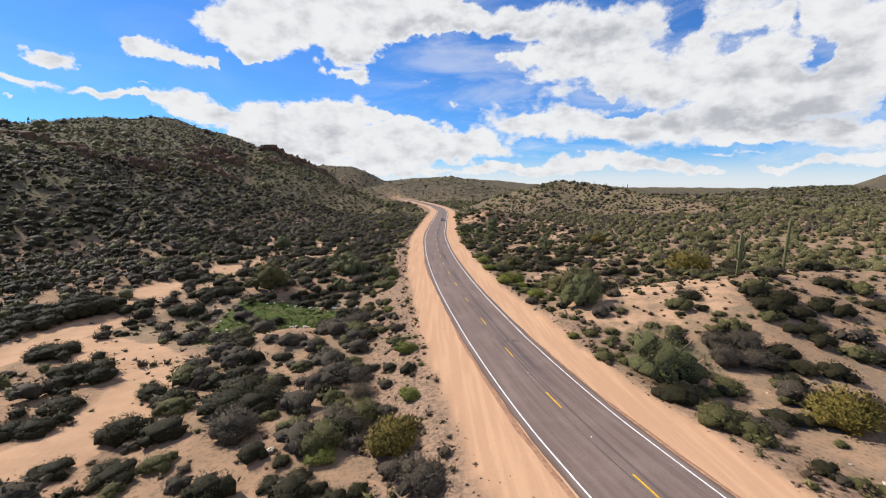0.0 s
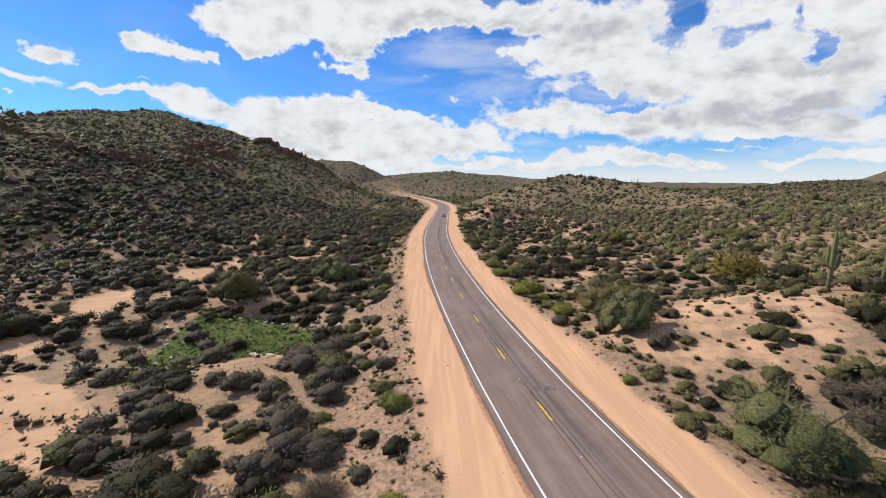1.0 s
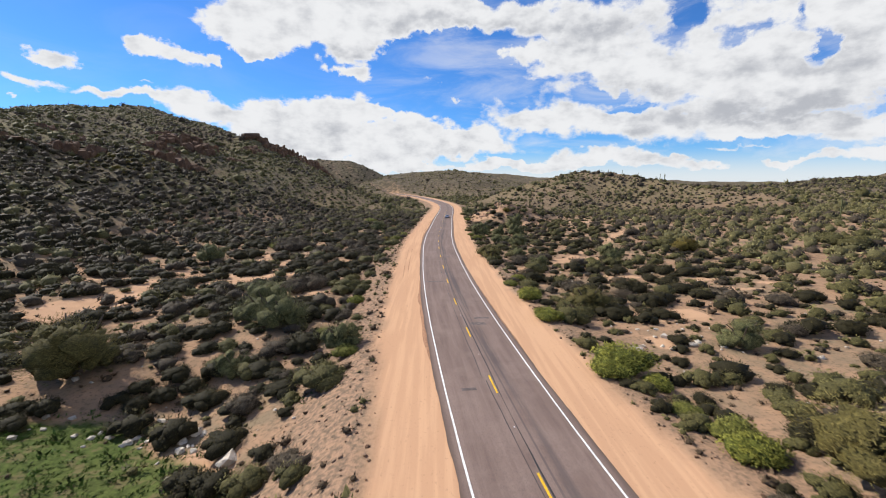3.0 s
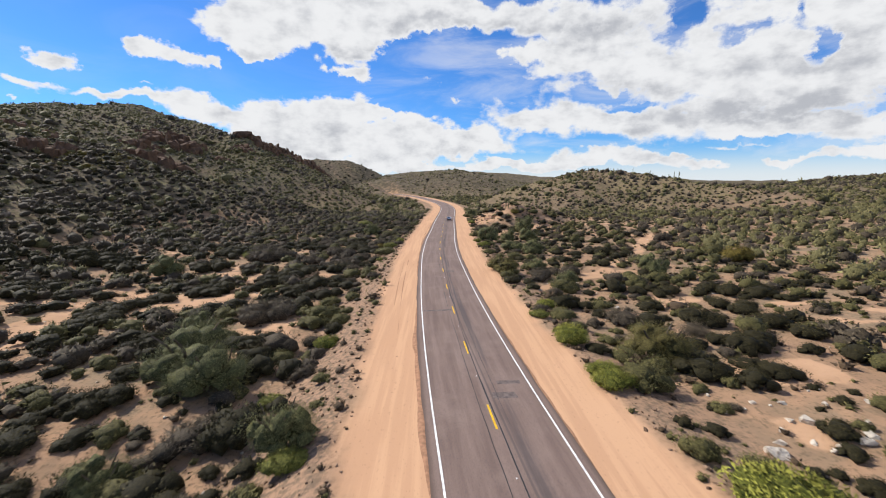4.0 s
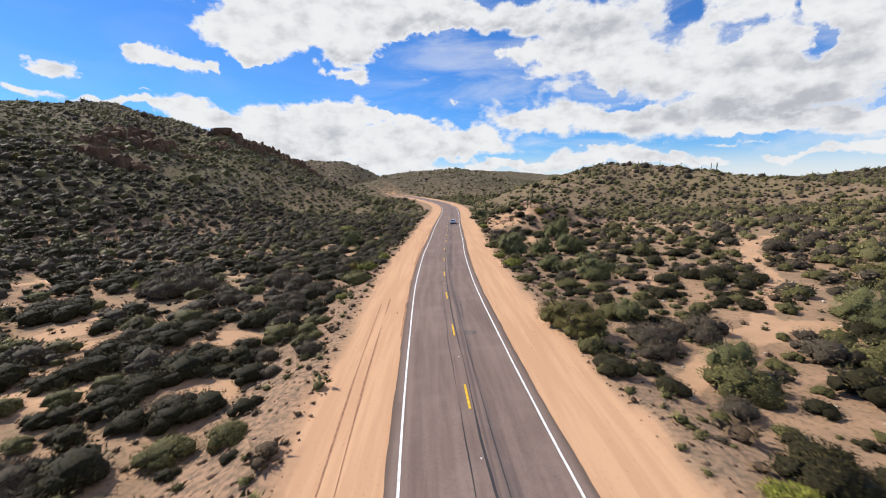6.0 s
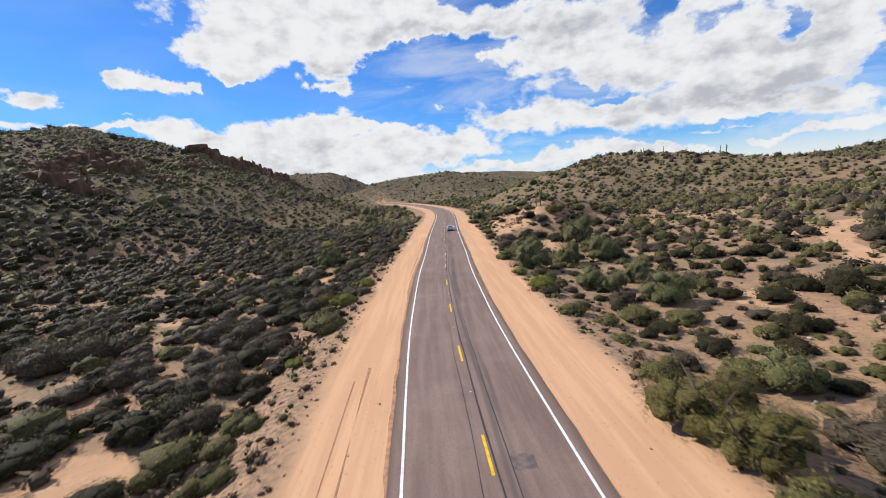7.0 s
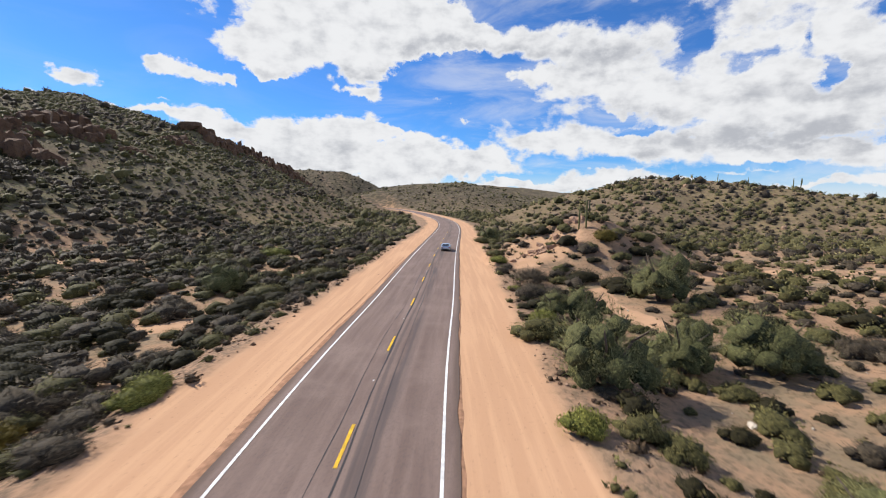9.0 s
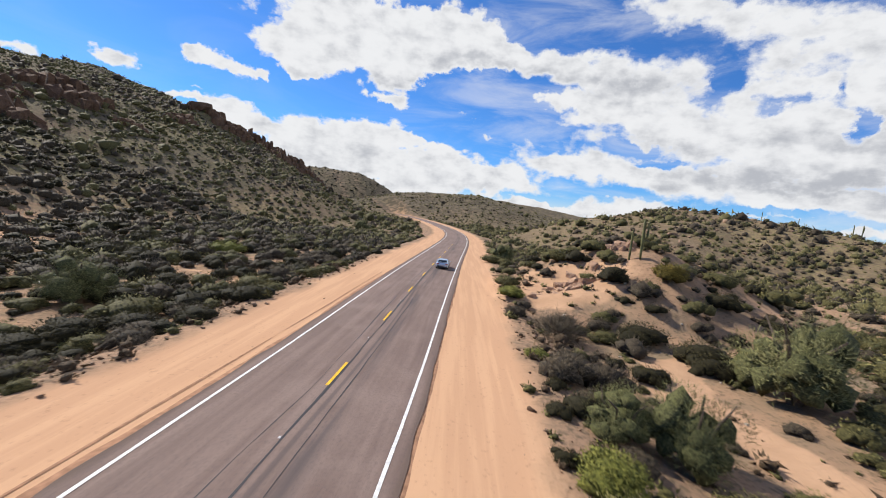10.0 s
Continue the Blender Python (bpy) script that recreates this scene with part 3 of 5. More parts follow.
def sand_at(x, y):
    w = np.maximum(step(path_gap(x, y, WASH) + 2.0 * fbm(x, y, 9, 3, 141), 5.4, 2.8), step(path_gap(x, y, SIDE_WASH) + 2.0 * fbm(x, y, 7, 3, 142), 5.5, 2.4))
    w = np.maximum(w, step(path_gap(x, y, RIGHT_WASH) + fbm(x, y, 5, 3, 143), 2.4, 0.8))
    w = np.maximum(w, step(path_gap(x, y, KNOLL_WASH) + fbm(x, y, 5, 3, 143), 3.0, 1.0))
    w = np.maximum(w, 0.9 * step(fbm(x * 0.8, y * 1.3, 13, 3, 147), np.where(x < 0, 0.36, 0.50), np.where(x < 0, 0.52, 0.64)) * step(x, -82, -66) * step(x, 90, 60) * step(y, 300, 240) * step(np.abs(off_road(x, y)), 17, 21))
    for bx, by in BARE:
        w = np.maximum(w, 0.9 * step(np.hypot((x - bx) / 1.5, y - by) + 1.8 * fbm(x, y, 5, 3, 145), 2.9, 1.3))
    k = step(np.hypot((x - 21.5) / 1.1, y - 239.5) + 2.5 * fbm(x, y, 5, 3, 149), 8.5, 4.5)
    g = step(np.hypot((x - 36) / 1.5, y - 68), 14, 8)
    return np.maximum(np.maximum(w, 0.85 * k), 0.55 * g)


def green_at(x, y):
    ragged = 4.5 * fbm(x, y, 9, 3, 153)
    return np.maximum(step(np.hypot((x + 26) / 1.25, y - 81) + ragged, 13, 6), 0.7 * step(np.hypot(x + 30, y - 66) + ragged, 8, 3))


def build_ground():
    gx = stretch(((-4200, 420), (-900, 60), (-470, 12), (-320, 7), (-110, 2.2), (-40, 1.2), (-12, 0.85), (28, 0.85), (64, 1.4), (160, 2.4), (420, 12), (1000, 70), (4200, 420)))
    gy = stretch(((-700, 90), (-60, 8), (0, 1.3), (60, 1.35), (270, 1.35), (340, 1.8), (460, 3.5), (760, 8), (1700, 26), (2400, 90), (4700, 420)))
    x, y = [v.ravel() for v in np.meshgrid(gx, gy)]
    z = land(x, y)
    w, h = len(gx), len(gy)
    i = (np.arange(h - 1)[:, None] * w + np.arange(w - 1)).ravel()
    s = np.abs(off_road(x, y))
    far = step(np.hypot(x, y - 150), 380, 560)
    hill = np.maximum(np.maximum(step(z, -1.5, 4.0) * step(-x, 60, 100), far), 0.75 * step(y, 255, 330))
    ob = mesh_object("ground", np.stack([x, y, z], 1), np.stack([i, i + 1, i + w + 1, i + w], 1), GROUND, True,
                     {"sand": sand_at(x, y), "bank": step(s, 8.5, 10.5) * step(s, 19, 14) * np.where(x < road_x(y), 1.0, 0.6), "green": green_at(x, y), "hill": hill, "far": far,
                      "shoulder": step(s, 10.2 + 0.8 * fbm(x, y, 5, 3, 91), 8.9 + 0.8 * fbm(x, y, 5, 3, 91)) * step(y, 720, 640)})
    return tagged(ob, "sandy orange desert ground with gravel hills and a dry wash", "ground", kind="structure")


build_ground()

# ---- the road ----


def ribbon(name, ys, offsets, lift, mat, ragged=0.0):
    """A strip that follows the road; offsets are metres right of its middle."""
    ys = np.asarray(ys, float)
    bend = (road_x(ys + 0.5) - road_x(ys - 0.5))
    nx, ny = 1 / np.sqrt(1 + bend * bend), -bend / np.sqrt(1 + bend * bend)
    cx, cz = road_x(ys), road_z(ys)
    verts, across = [], []
    for k, o in enumerate(offsets):
        off = np.full(len(ys), float(o))
        if ragged and k in (0, len(offsets) - 1):
            off = off + ragged * (fbm(ys, ys * 0 + o * 7, 2.4, 4, 17) + 0.6 * fbm(ys, ys * 0 + o * 3, 14, 2, 19))
        verts.append(np.stack([cx + nx * off, ys + ny * off, cz + lift - 0.018 * np.abs(off)], 1))
        across.append(off)
    w, h = len(offsets), len(ys)
    verts = np.stack(verts, 1).reshape(-1, 3)
    i = (np.arange(h - 1)[:, None] * w + np.arange(w - 1)).ravel()
    return mesh_object(name, verts, np.stack([i, i + 1, i + w + 1, i + w], 1), mat, True, {"across": np.stack(across, 1).ravel()})


RUT_SAND = plain("dark_rutted_sand", (0.345, 0.190, 0.115), 0.95, 0.0, 0.1, 0.25, 3.0, 0.5)
near_y, far_y = np.arange(-60, 330, 0.4), np.arange(330, 730, 3.0)
all_y = np.concatenate([near_y, far_y])
road = tagged(ribbon("road", all_y, (-4.5, -3.6, -1.8, 0, 1.8, 3.6, 4.5), 0.085, ASPHALT, 0.09), "worn pinkish grey two-lane asphalt road with dark streaks", "road", kind="structure")


def marking(name, ys, a, b, lift, mat, label, ragged=0.0):
    ob = ribbon(name, ys, (a, b), lift, mat, ragged)
    ob.parent = road
    return tagged(ob, label)


marking("edge_line", all_y, -3.92, -3.79, 0.098, WHITE_PAINT, "white painted edge line", 0.012)
marking("edge_line", all_y, 3.79, 3.92, 0.098, WHITE_PAINT, "white painted edge line", 0.012)
for k in range(-8, 17):
    y0 = 111.7 + 12.2 * k
    marking("centre_dash", np.linspace(y0, y0 + 3.05, 5), -0.075, 0.075, 0.098, YELLOW_PAINT, "yellow painted centre dash", 0.01)

# ---- plants ----


def ball(level):
    bm = bmesh.new()
    bmesh.ops.create_icosphere(bm, subdivisions=level, radius=1.0)
    v, f = np.array([p.co[:] for p in bm.verts]), np.array([[c.index for c in q.verts] for q in bm.faces])
    bm.free()
    return v, f


BALLS = {1: ball(1)}


def join(pieces):
    """Joins (verts, faces) pairs of triangles."""
    vs, fs, n = [], [], 0
    for v, f in pieces:
        vs.append(v)
        fs.append(f + n)
        n += len(v)
    return np.concatenate(vs), np.concatenate(fs)


def sprays(rng, centres, outward, size, slim=0.55):
    """One pointed spray of leaves at each centre, turned at random but mostly outward."""
    n = len(centres)
    d = outward + rng.normal(0, 0.55, (n, 3)) + np.array([0, 0, 0.25])
    d /= np.linalg.norm(d, axis=1)[:, None]
    side = np.cross(d, rng.normal(0, 1, (n, 3)))
    side /= np.linalg.norm(side, axis=1)[:, None] + 1e-9
    length = size * rng.uniform(0.6, 1.5, (n, 1))
    tri = np.stack([centres - side * length * slim * 0.5, centres + side * length * slim * 0.5, centres + d * length], 1)
    return tri.reshape(-1, 3), np.arange(3 * n).reshape(-1, 3)


def crown(rng, lobes, leaves, size, level, core=0.92, lump=0.10, slim=0.55):
    """A crown of leafy lobes (x, y, z, radius): an uneven inner body and many sprays on and around it."""
    pieces = []
    for x, y, z, r in lobes if level else ():
        v, f = BALLS[level]
        k = core * r * (1 + rng.normal(0, lump, (len(v), 1)))
        pieces.append((v * k * np.array([1, 1, 0.85]) + np.array([x, y, z]), f))
    lobes = np.array(lobes)
    pick = rng.choice(len(lobes), leaves, p=lobes[:, 3] ** 2 / (lobes[:, 3] ** 2).sum())
    d = rng.normal(0, 1, (leaves, 3))
    d[:, 2] = np.where(d[:, 2] < -0.4, -d[:, 2] * 0.5, d[:, 2])
    d /= np.linalg.norm(d, axis=1)[:, None]
    at = lobes[pick, :3] + d * lobes[pick, 3:4] * np.array([1, 1, 0.85]) * rng.uniform(0.72, 1.12, (leaves, 1))
    at[:, 2] = np.maximum(at[:, 2], 0.02)
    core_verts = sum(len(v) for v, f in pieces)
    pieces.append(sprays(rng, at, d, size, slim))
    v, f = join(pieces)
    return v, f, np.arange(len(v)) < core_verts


def dome_lobes(rng, n=5, high=0.38):
    out = [(0, 0, high, 0.60)]
    for k in range(n):
        a = k / n * 6.28 + rng.uniform(-0.4, 0.4)
        r = rng.uniform(0.32, 0.66)
        out.append((math.cos(a) * r, math.sin(a) * r, high * rng.uniform(0.55, 1.05), rng.uniform(0.28, 0.46)))
    return out


def tree_lobes(rng, n=15):
    out = [(0, 0, 0.36, 0.46)] + [(0.42 * math.cos(1.26 * k), 0.42 * math.sin(1.26 * k), 0.24, 0.34) for k in range(5)]
    for k in range(n):
        a, r = rng.uniform(0, 6.28), 0.72 * math.sqrt(rng.uniform(0, 1))
        out.append((math.cos(a) * r, math.sin(a) * r, 0.16 + (0.62 - 0.55 * r * r) * rng.uniform(0, 1), rng.uniform(0.24, 0.40)))
    return out


def tube(points, radii, sides=6, ribs=0.0):
    """A tapered tube through points, closed at its ends; ribs deepen every other side."""
    pts = np.array(points, float)
    vs, fs = [], []
    for i, p in enumerate(pts):
        d = pts[min(i + 1, len(pts) - 1)] - pts[max(i - 1, 0)]
        d /= np.linalg.norm(d)
        u = np.cross(d, (0.3, 1.0, 0.1))
        u /= np.linalg.norm(u)
        w = np.cross(d, u)
        for k in range(sides):
            a = 2 * math.pi * k / sides
            vs.append(p + (u * math.cos(a) + w * math.sin(a)) * radii[i] * (1 - ribs * (k % 2)))
    for i in range(len(pts) - 1):
        for k in range(sides):
            a, b = i * sides + k, i * sides + (k + 1) % sides
            fs += [(a, b, b + sides), (a, b + sides, a + sides)]
    n = len(vs)
    vs += [pts[0], pts[-1]]
    for k in range(sides):
        fs += [(n, (k + 1) % sides, k), (n + 1, n - sides + k, n - sides + (k + 1) % sides)]
    return np.array(vs), np.array(fs)


def limbs(rng, reach, high, count, thick):
    """Crooked stems that spread from one foot."""
    pieces = []
    for k in range(count):
        a = 6.28 * k / count + rng.uniform(-0.5, 0.5)
        pts = [np.array([0.0, 0.0, -0.12])]
        for q in range(1, 4):
            f = q / 3
            pts.append(np.array([math.cos(a) * reach * f, math.sin(a) * reach * f, high * f ** 0.8]) + rng.normal(0, 0.05, 3) * reach)
        pieces.append(tube(pts, [thick * (1 - 0.26 * q) for q in range(4)], 4))
    return join(pieces)


def dome_of(v, foot=(0.0, 0.0, -0.10)):
    """The way out of a plant's foot at each corner."""
    d = np.asarray(v, float) - np.array(foot)
    return d / (np.linalg.norm(d, axis=1)[:, None] + 1e-6)


def part(name, arrays, mat, parent, label="", smooth=False):
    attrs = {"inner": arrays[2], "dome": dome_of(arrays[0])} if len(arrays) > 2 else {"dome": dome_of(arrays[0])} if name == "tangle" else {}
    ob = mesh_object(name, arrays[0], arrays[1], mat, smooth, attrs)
    ob.parent = parent
    return tagged(ob, label)


def twig_cloud(rng, count, size=1.0):
    """Bare thin twigs that fan out from the foot."""
    a, e = rng.uniform(0, 6.28, count), rng.uniform(0.15, 1.35, count)
    d = np.stack([np.cos(a) * np.cos(e), np.sin(a) * np.cos(e), np.sin(e)], 1)
    base = d * rng.uniform(0.05, 0.8, (count, 1)) * np.array([1, 1, 0.75]) * size
    tip = base + (d + rng.normal(0, 0.75, (count, 3))) * rng.uniform(0.07, 0.22, (count, 1)) * size
    tip[:, 2] = np.maximum(tip[:, 2], 0.03)
    side = np.cross(d, rng.normal(0, 1, (count, 3)))
    side *= 0.0050 * size / (np.linalg.norm(side, axis=1)[:, None] + 1e-9)
    return np.stack([base - side, base + side, tip], 1).reshape(-1, 3), np.arange(3 * count).reshape(-1, 3)


def make_shrub(kind, seed):
    """A single plant of unit radius, kept as a pattern to copy."""
    rng = np.random.default_rng(seed)
    name, label, mat, leaves, size = KINDS[kind]
    thing = tagged(new(name), label, "shrub", kind + " plants by the road")
    thing.empty_display_size = 0.3
    if kind in ("palo", "brown"):
        part("trunk", limbs(rng, 0.55, 0.85, 4, 0.05), BARK, thing, "grey-brown forking trunk")
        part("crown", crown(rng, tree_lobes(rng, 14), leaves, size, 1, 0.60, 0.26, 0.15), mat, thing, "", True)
        tagged(thing, category="tree")
    elif kind == "dead":
        part("stems", limbs(rng, 0.45, 0.5, 5, 0.022), BARK, thing)
        part("tangle", twig_cloud(rng, 5200), mat, thing, "tangled grey twigs")
    else:
        part("stems", limbs(rng, 0.4, 0.42, 4, 0.03), BARK, thing)
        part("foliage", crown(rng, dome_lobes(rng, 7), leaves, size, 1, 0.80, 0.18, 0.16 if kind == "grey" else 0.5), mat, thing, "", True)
    return thing


KINDS = {
    "dark": ("creosote_bush", "dark green rounded desert shrub on sandy ground", DARK_LEAF, 1250, 0.068),
    "olive": ("jojoba_bush", "dull olive green dome-shaped shrub on sandy ground", OLIVE_LEAF, 1250, 0.068),
    "grey": ("bursage_bush", "grey-brown half-dry brush with dense twigs", GREY_LEAF, 1400, 0.14),
    "palo": ("palo_verde_tree", "feathery olive green palo verde with low branches", PALO_LEAF, 7600, 0.056),
    "yellow": ("brittlebush", "bright yellow-green leafy bush beside the sandy shoulder", YELLOW_LEAF, 2400, 0.068),
    "gold": ("golden_palo_verde", "golden yellow-brown spreading desert bush", GOLD_LEAF, 2200, 0.08),
    "bright": ("brittlebush", "vivid yellow-green leafy bush beside the sandy shoulder", BRIGHT_LEAF, 2600, 0.075),
    "brown": ("spreading_palo_verde", "olive-brown feathery spreading desert tree", BROWN_LEAF, 7600, 0.056),
    "dead": ("dead_brush", "leafless grey thorny brush with tangled twigs", GREY_LEAF, 0, 0.1),
}
MODELS = {k: [make_shrub(k, 11 * i + len(k)) for i in range(3 if k in ("dark", "olive") else 2)] for k in KINDS}
USED = set()


def plant(kind, x, y, radius, high=1.0, rng=random):
    model = MODELS[kind][rng.randrange(len(MODELS[kind]))]
    m = Matrix.Translation((x, y, float(land(x, y)) - 0.06)) @ Matrix.Rotation(rng.uniform(0, 6.28), 4, "Z") @ Matrix.Diagonal((radius, radius, radius * high, 1))
    if model.name not in USED:
        USED.add(model.name)
        model.matrix_basis = m
        return model
    ob = copy_thing(model, m)
    ob.matrix_basis = m
    return ob


dice = random.Random(5)
# trees and bushes that stand out: kind, x, y, radius
LANDMARKS = ()
LANDMARKS += (
    ("grey", 1.6, 30.0, 2.0), ("dark", -5.4, 30.6, 0.8), ("dark", -8.6, 31.0, 1.1), ("dark", -7.0, 32.1, 1.0), ("dark", -20.8, 33.1, 2.0), ("dark", -8.8, 33.7, 0.9), ("yellow", -6.0, 34.1, 1.4), ("dark", -26.2, 34.3, 1.7),
    ("olive", 27.0, 34.5, 1.7), ("gold", -0.8, 35.5, 2.6), ("olive", 25.4, 36.0, 2.0), ("gold", 37.0, 37.2, 3.2), ("dark", 34.3, 37.6, 1.2), ("grey", -14.7, 38.5, 2.7), ("dark", -24.4, 39.6, 2.4), ("dark", -34.6, 40.0, 1.7),
    ("dark", -32.7, 40.1, 2.0), ("dark", 24.4, 40.4, 2.2), ("yellow", 0.2, 42.2, 1.3), ("dark", -15.9, 44.5, 4.8), ("dark", -34.3, 44.9, 2.2), ("dead", -4.8, 45.0, 2.2), ("palo", 26.1, 46.5, 4.8), ("dark", -27.2, 47.5, 2.0),
)
LANDMARKS += (
    ("dark", 40.9, 47.8, 3.5), ("dark", 51.9, 48.9, 1.6), ("olive", 21.8, 50.2, 1.3), ("grey", 37.1, 50.5, 4.5), ("dark", -37.8, 52.0, 4.1), ("dark", 47.6, 52.9, 2.8), ("yellow", -1.0, 54.2, 1.7), ("dark", -16.9, 57.0, 1.4),
    ("yellow", 20.7, 57.6, 0.9), ("dark", 63.2, 59.3, 2.3), ("dark", 55.7, 59.6, 2.9), ("dark", 48.8, 59.8, 4.3), ("dark", -48.4, 60.2, 3.7), ("dark", 39.0, 60.3, 1.1), ("dark", -25.2, 62.9, 3.5), ("dark", 39.7, 64.3, 2.0),
    ("dark", 61.6, 65.9, 2.3), ("palo", 25.6, 68.6, 3.8), ("dark", 55.1, 69.9, 1.8), ("grey", -4.2, 70.2, 1.1), ("dark", 27.8, 70.9, 1.5), ("dark", -61.8, 72.3, 4.9), ("dark", 66.1, 73.0, 2.3), ("dark", -15.5, 74.4, 2.1),
)
LANDMARKS += (
    ("yellow", -5.1, 74.7, 1.2), ("brown", 26.5, 74.8, 5.0), ("grey", -10.0, 75.0, 2.5), ("bright", 21.2, 79.6, 2.0), ("dark", -59.5, 80.8, 5.9), ("yellow", 21.5, 81.8, 1.8), ("olive", -9.6, 82.2, 1.7), ("dark", -13.7, 82.4, 2.9),
    ("dark", -52.9, 82.8, 3.6), ("dark", -43.7, 83.0, 3.9), ("yellow", 20.2, 84.9, 1.3), ("dark", -13.5, 87.1, 1.9), ("dark", 46.0, 88.0, 1.7), ("dark", 30.0, 88.7, 1.2), ("bright", 20.5, 89.5, 1.4), ("bright", 17.2, 91.1, 2.0),
    ("dark", -32.2, 91.2, 2.9), ("dark", 46.9, 92.5, 1.4), ("bright", 18.9, 92.5, 2.9), ("olive", -7.4, 92.6, 2.7), ("grey", 42.7, 92.8, 1.7), ("dark", -11.4, 93.6, 1.9), ("dark", -40.3, 93.8, 2.6), ("dark", -43.8, 93.8, 4.1),
)
LANDMARKS += (
    ("dark", -18.9, 94.6, 2.2), ("dark", -26.1, 94.9, 2.8), ("dark", 36.5, 95.8, 1.3), ("dark", 49.9, 96.5, 1.2), ("dark", -22.6, 96.9, 3.0), ("olive", 17.3, 96.9, 1.3), ("yellow", -6.4, 97.5, 1.5), ("brown", -34.0, 98.1, 5.8),
    ("palo", 33.5, 98.1, 2.6), ("palo", -18.0, 98.5, 2.0), ("dark", 28.2, 99.6, 1.4), ("palo", -7.4, 99.6, 2.5), ("dark", -43.2, 100.4, 2.5), ("grey", 41.6, 101.3, 1.5), ("dark", 48.2, 101.6, 2.1), ("dark", -27.1, 102.0, 2.5),
    ("dark", 58.1, 102.5, 1.4), ("dark", 53.5, 102.9, 1.7), ("gold", 63.1, 103.8, 6.3), ("olive", -6.5, 104.2, 0.6), ("dark", -53.8, 105.0, 2.9), ("bright", 15.9, 105.6, 1.7), ("dark", 76.3, 106.1, 4.1), ("olive", 18.5, 106.3, 2.4),
)
LANDMARKS += (
    ("dark", -14.5, 106.5, 0.7), ("yellow", -10.9, 106.8, 1.3), ("dark", -24.8, 106.9, 3.1), ("bright", 16.1, 107.5, 1.6), ("dark", 30.0, 108.8, 2.9), ("dark", 25.1, 109.1, 2.5), ("palo", -17.2, 109.4, 4.0), ("olive", 21.0, 111.0, 3.2),
    ("grey", -9.7, 111.2, 1.3), ("dark", 26.2, 111.3, 2.0), ("palo", -20.1, 112.1, 4.6), ("dark", -44.3, 112.2, 3.4), ("dark", -26.4, 112.5, 1.9), ("grey", 49.4, 112.5, 2.2), ("dark", 17.6, 113.0, 1.4), ("brown", 23.3, 113.1, 3.7),
    ("dark", -54.9, 113.5, 3.5), ("dark", 53.9, 113.6, 2.2), ("dark", -59.4, 113.7, 5.0), ("dark", -12.6, 114.2, 0.8), ("dark", 32.4, 114.6, 3.4), ("bright", 15.6, 115.0, 2.3), ("dark", 41.2, 117.0, 2.0), ("bright", -9.1, 117.2, 1.5),
)
LANDMARKS += (
    ("dark", -25.9, 117.9, 3.2), ("dead", 30.0, 118.4, 2.3), ("dark", -19.2, 119.2, 2.1), ("dark", -16.6, 119.8, 2.8), ("dark", -30.4, 120.8, 3.2), ("dark", 40.3, 120.9, 2.4), ("dark", 33.9, 121.4, 2.1), ("dark", 32.3, 122.4, 2.5),
    ("grey", 24.3, 122.6, 2.6), ("dark", -68.4, 122.7, 4.4), ("yellow", 14.4, 122.9, 1.3), ("olive", 17.2, 123.0, 2.0), ("dark", 122.0, 123.1, 2.9), ("dark", 29.4, 123.6, 1.1), ("palo", -25.6, 124.1, 2.7), ("dark", 41.2, 127.5, 3.2),
    ("bright", 16.5, 127.8, 1.5), ("dark", 30.1, 128.6, 1.9), ("dark", 72.2, 129.1, 3.3), ("olive", -11.2, 129.5, 1.3), ("grey", -19.9, 130.1, 4.1), ("dark", -42.9, 130.5, 3.8), ("dark", 20.6, 130.6, 3.2), ("dark", 51.3, 132.2, 1.6),
)
LANDMARKS += (
    ("dark", 49.4, 134.6, 2.6), ("dark", 89.8, 135.8, 4.1), ("dark", -45.2, 136.1, 4.1), ("dark", 45.5, 136.7, 3.4), ("dark", 36.3, 137.1, 3.0), ("dark", 32.5, 137.1, 1.8), ("olive", 14.2, 138.0, 0.4), ("dark", -14.9, 138.6, 1.8),
    ("olive", 22.0, 139.2, 2.5), ("dark", -72.8, 139.4, 4.7), ("dark", 14.4, 140.8, 1.7), ("dark", -41.5, 140.9, 3.0), ("palo", 23.3, 142.2, 2.1), ("dark", -20.7, 142.3, 3.1), ("dark", 14.7, 142.6, 1.0), ("dark", -20.6, 144.8, 1.8),
    ("grey", 19.6, 145.3, 1.6), ("olive", -8.3, 145.8, 0.7), ("dark", -15.1, 146.1, 1.5), ("dark", -35.6, 146.3, 3.9), ("dark", -28.4, 147.0, 2.9), ("dark", -19.4, 147.4, 2.2), ("dark", -66.2, 147.4, 5.2), ("brown", 14.4, 147.6, 2.5),
)
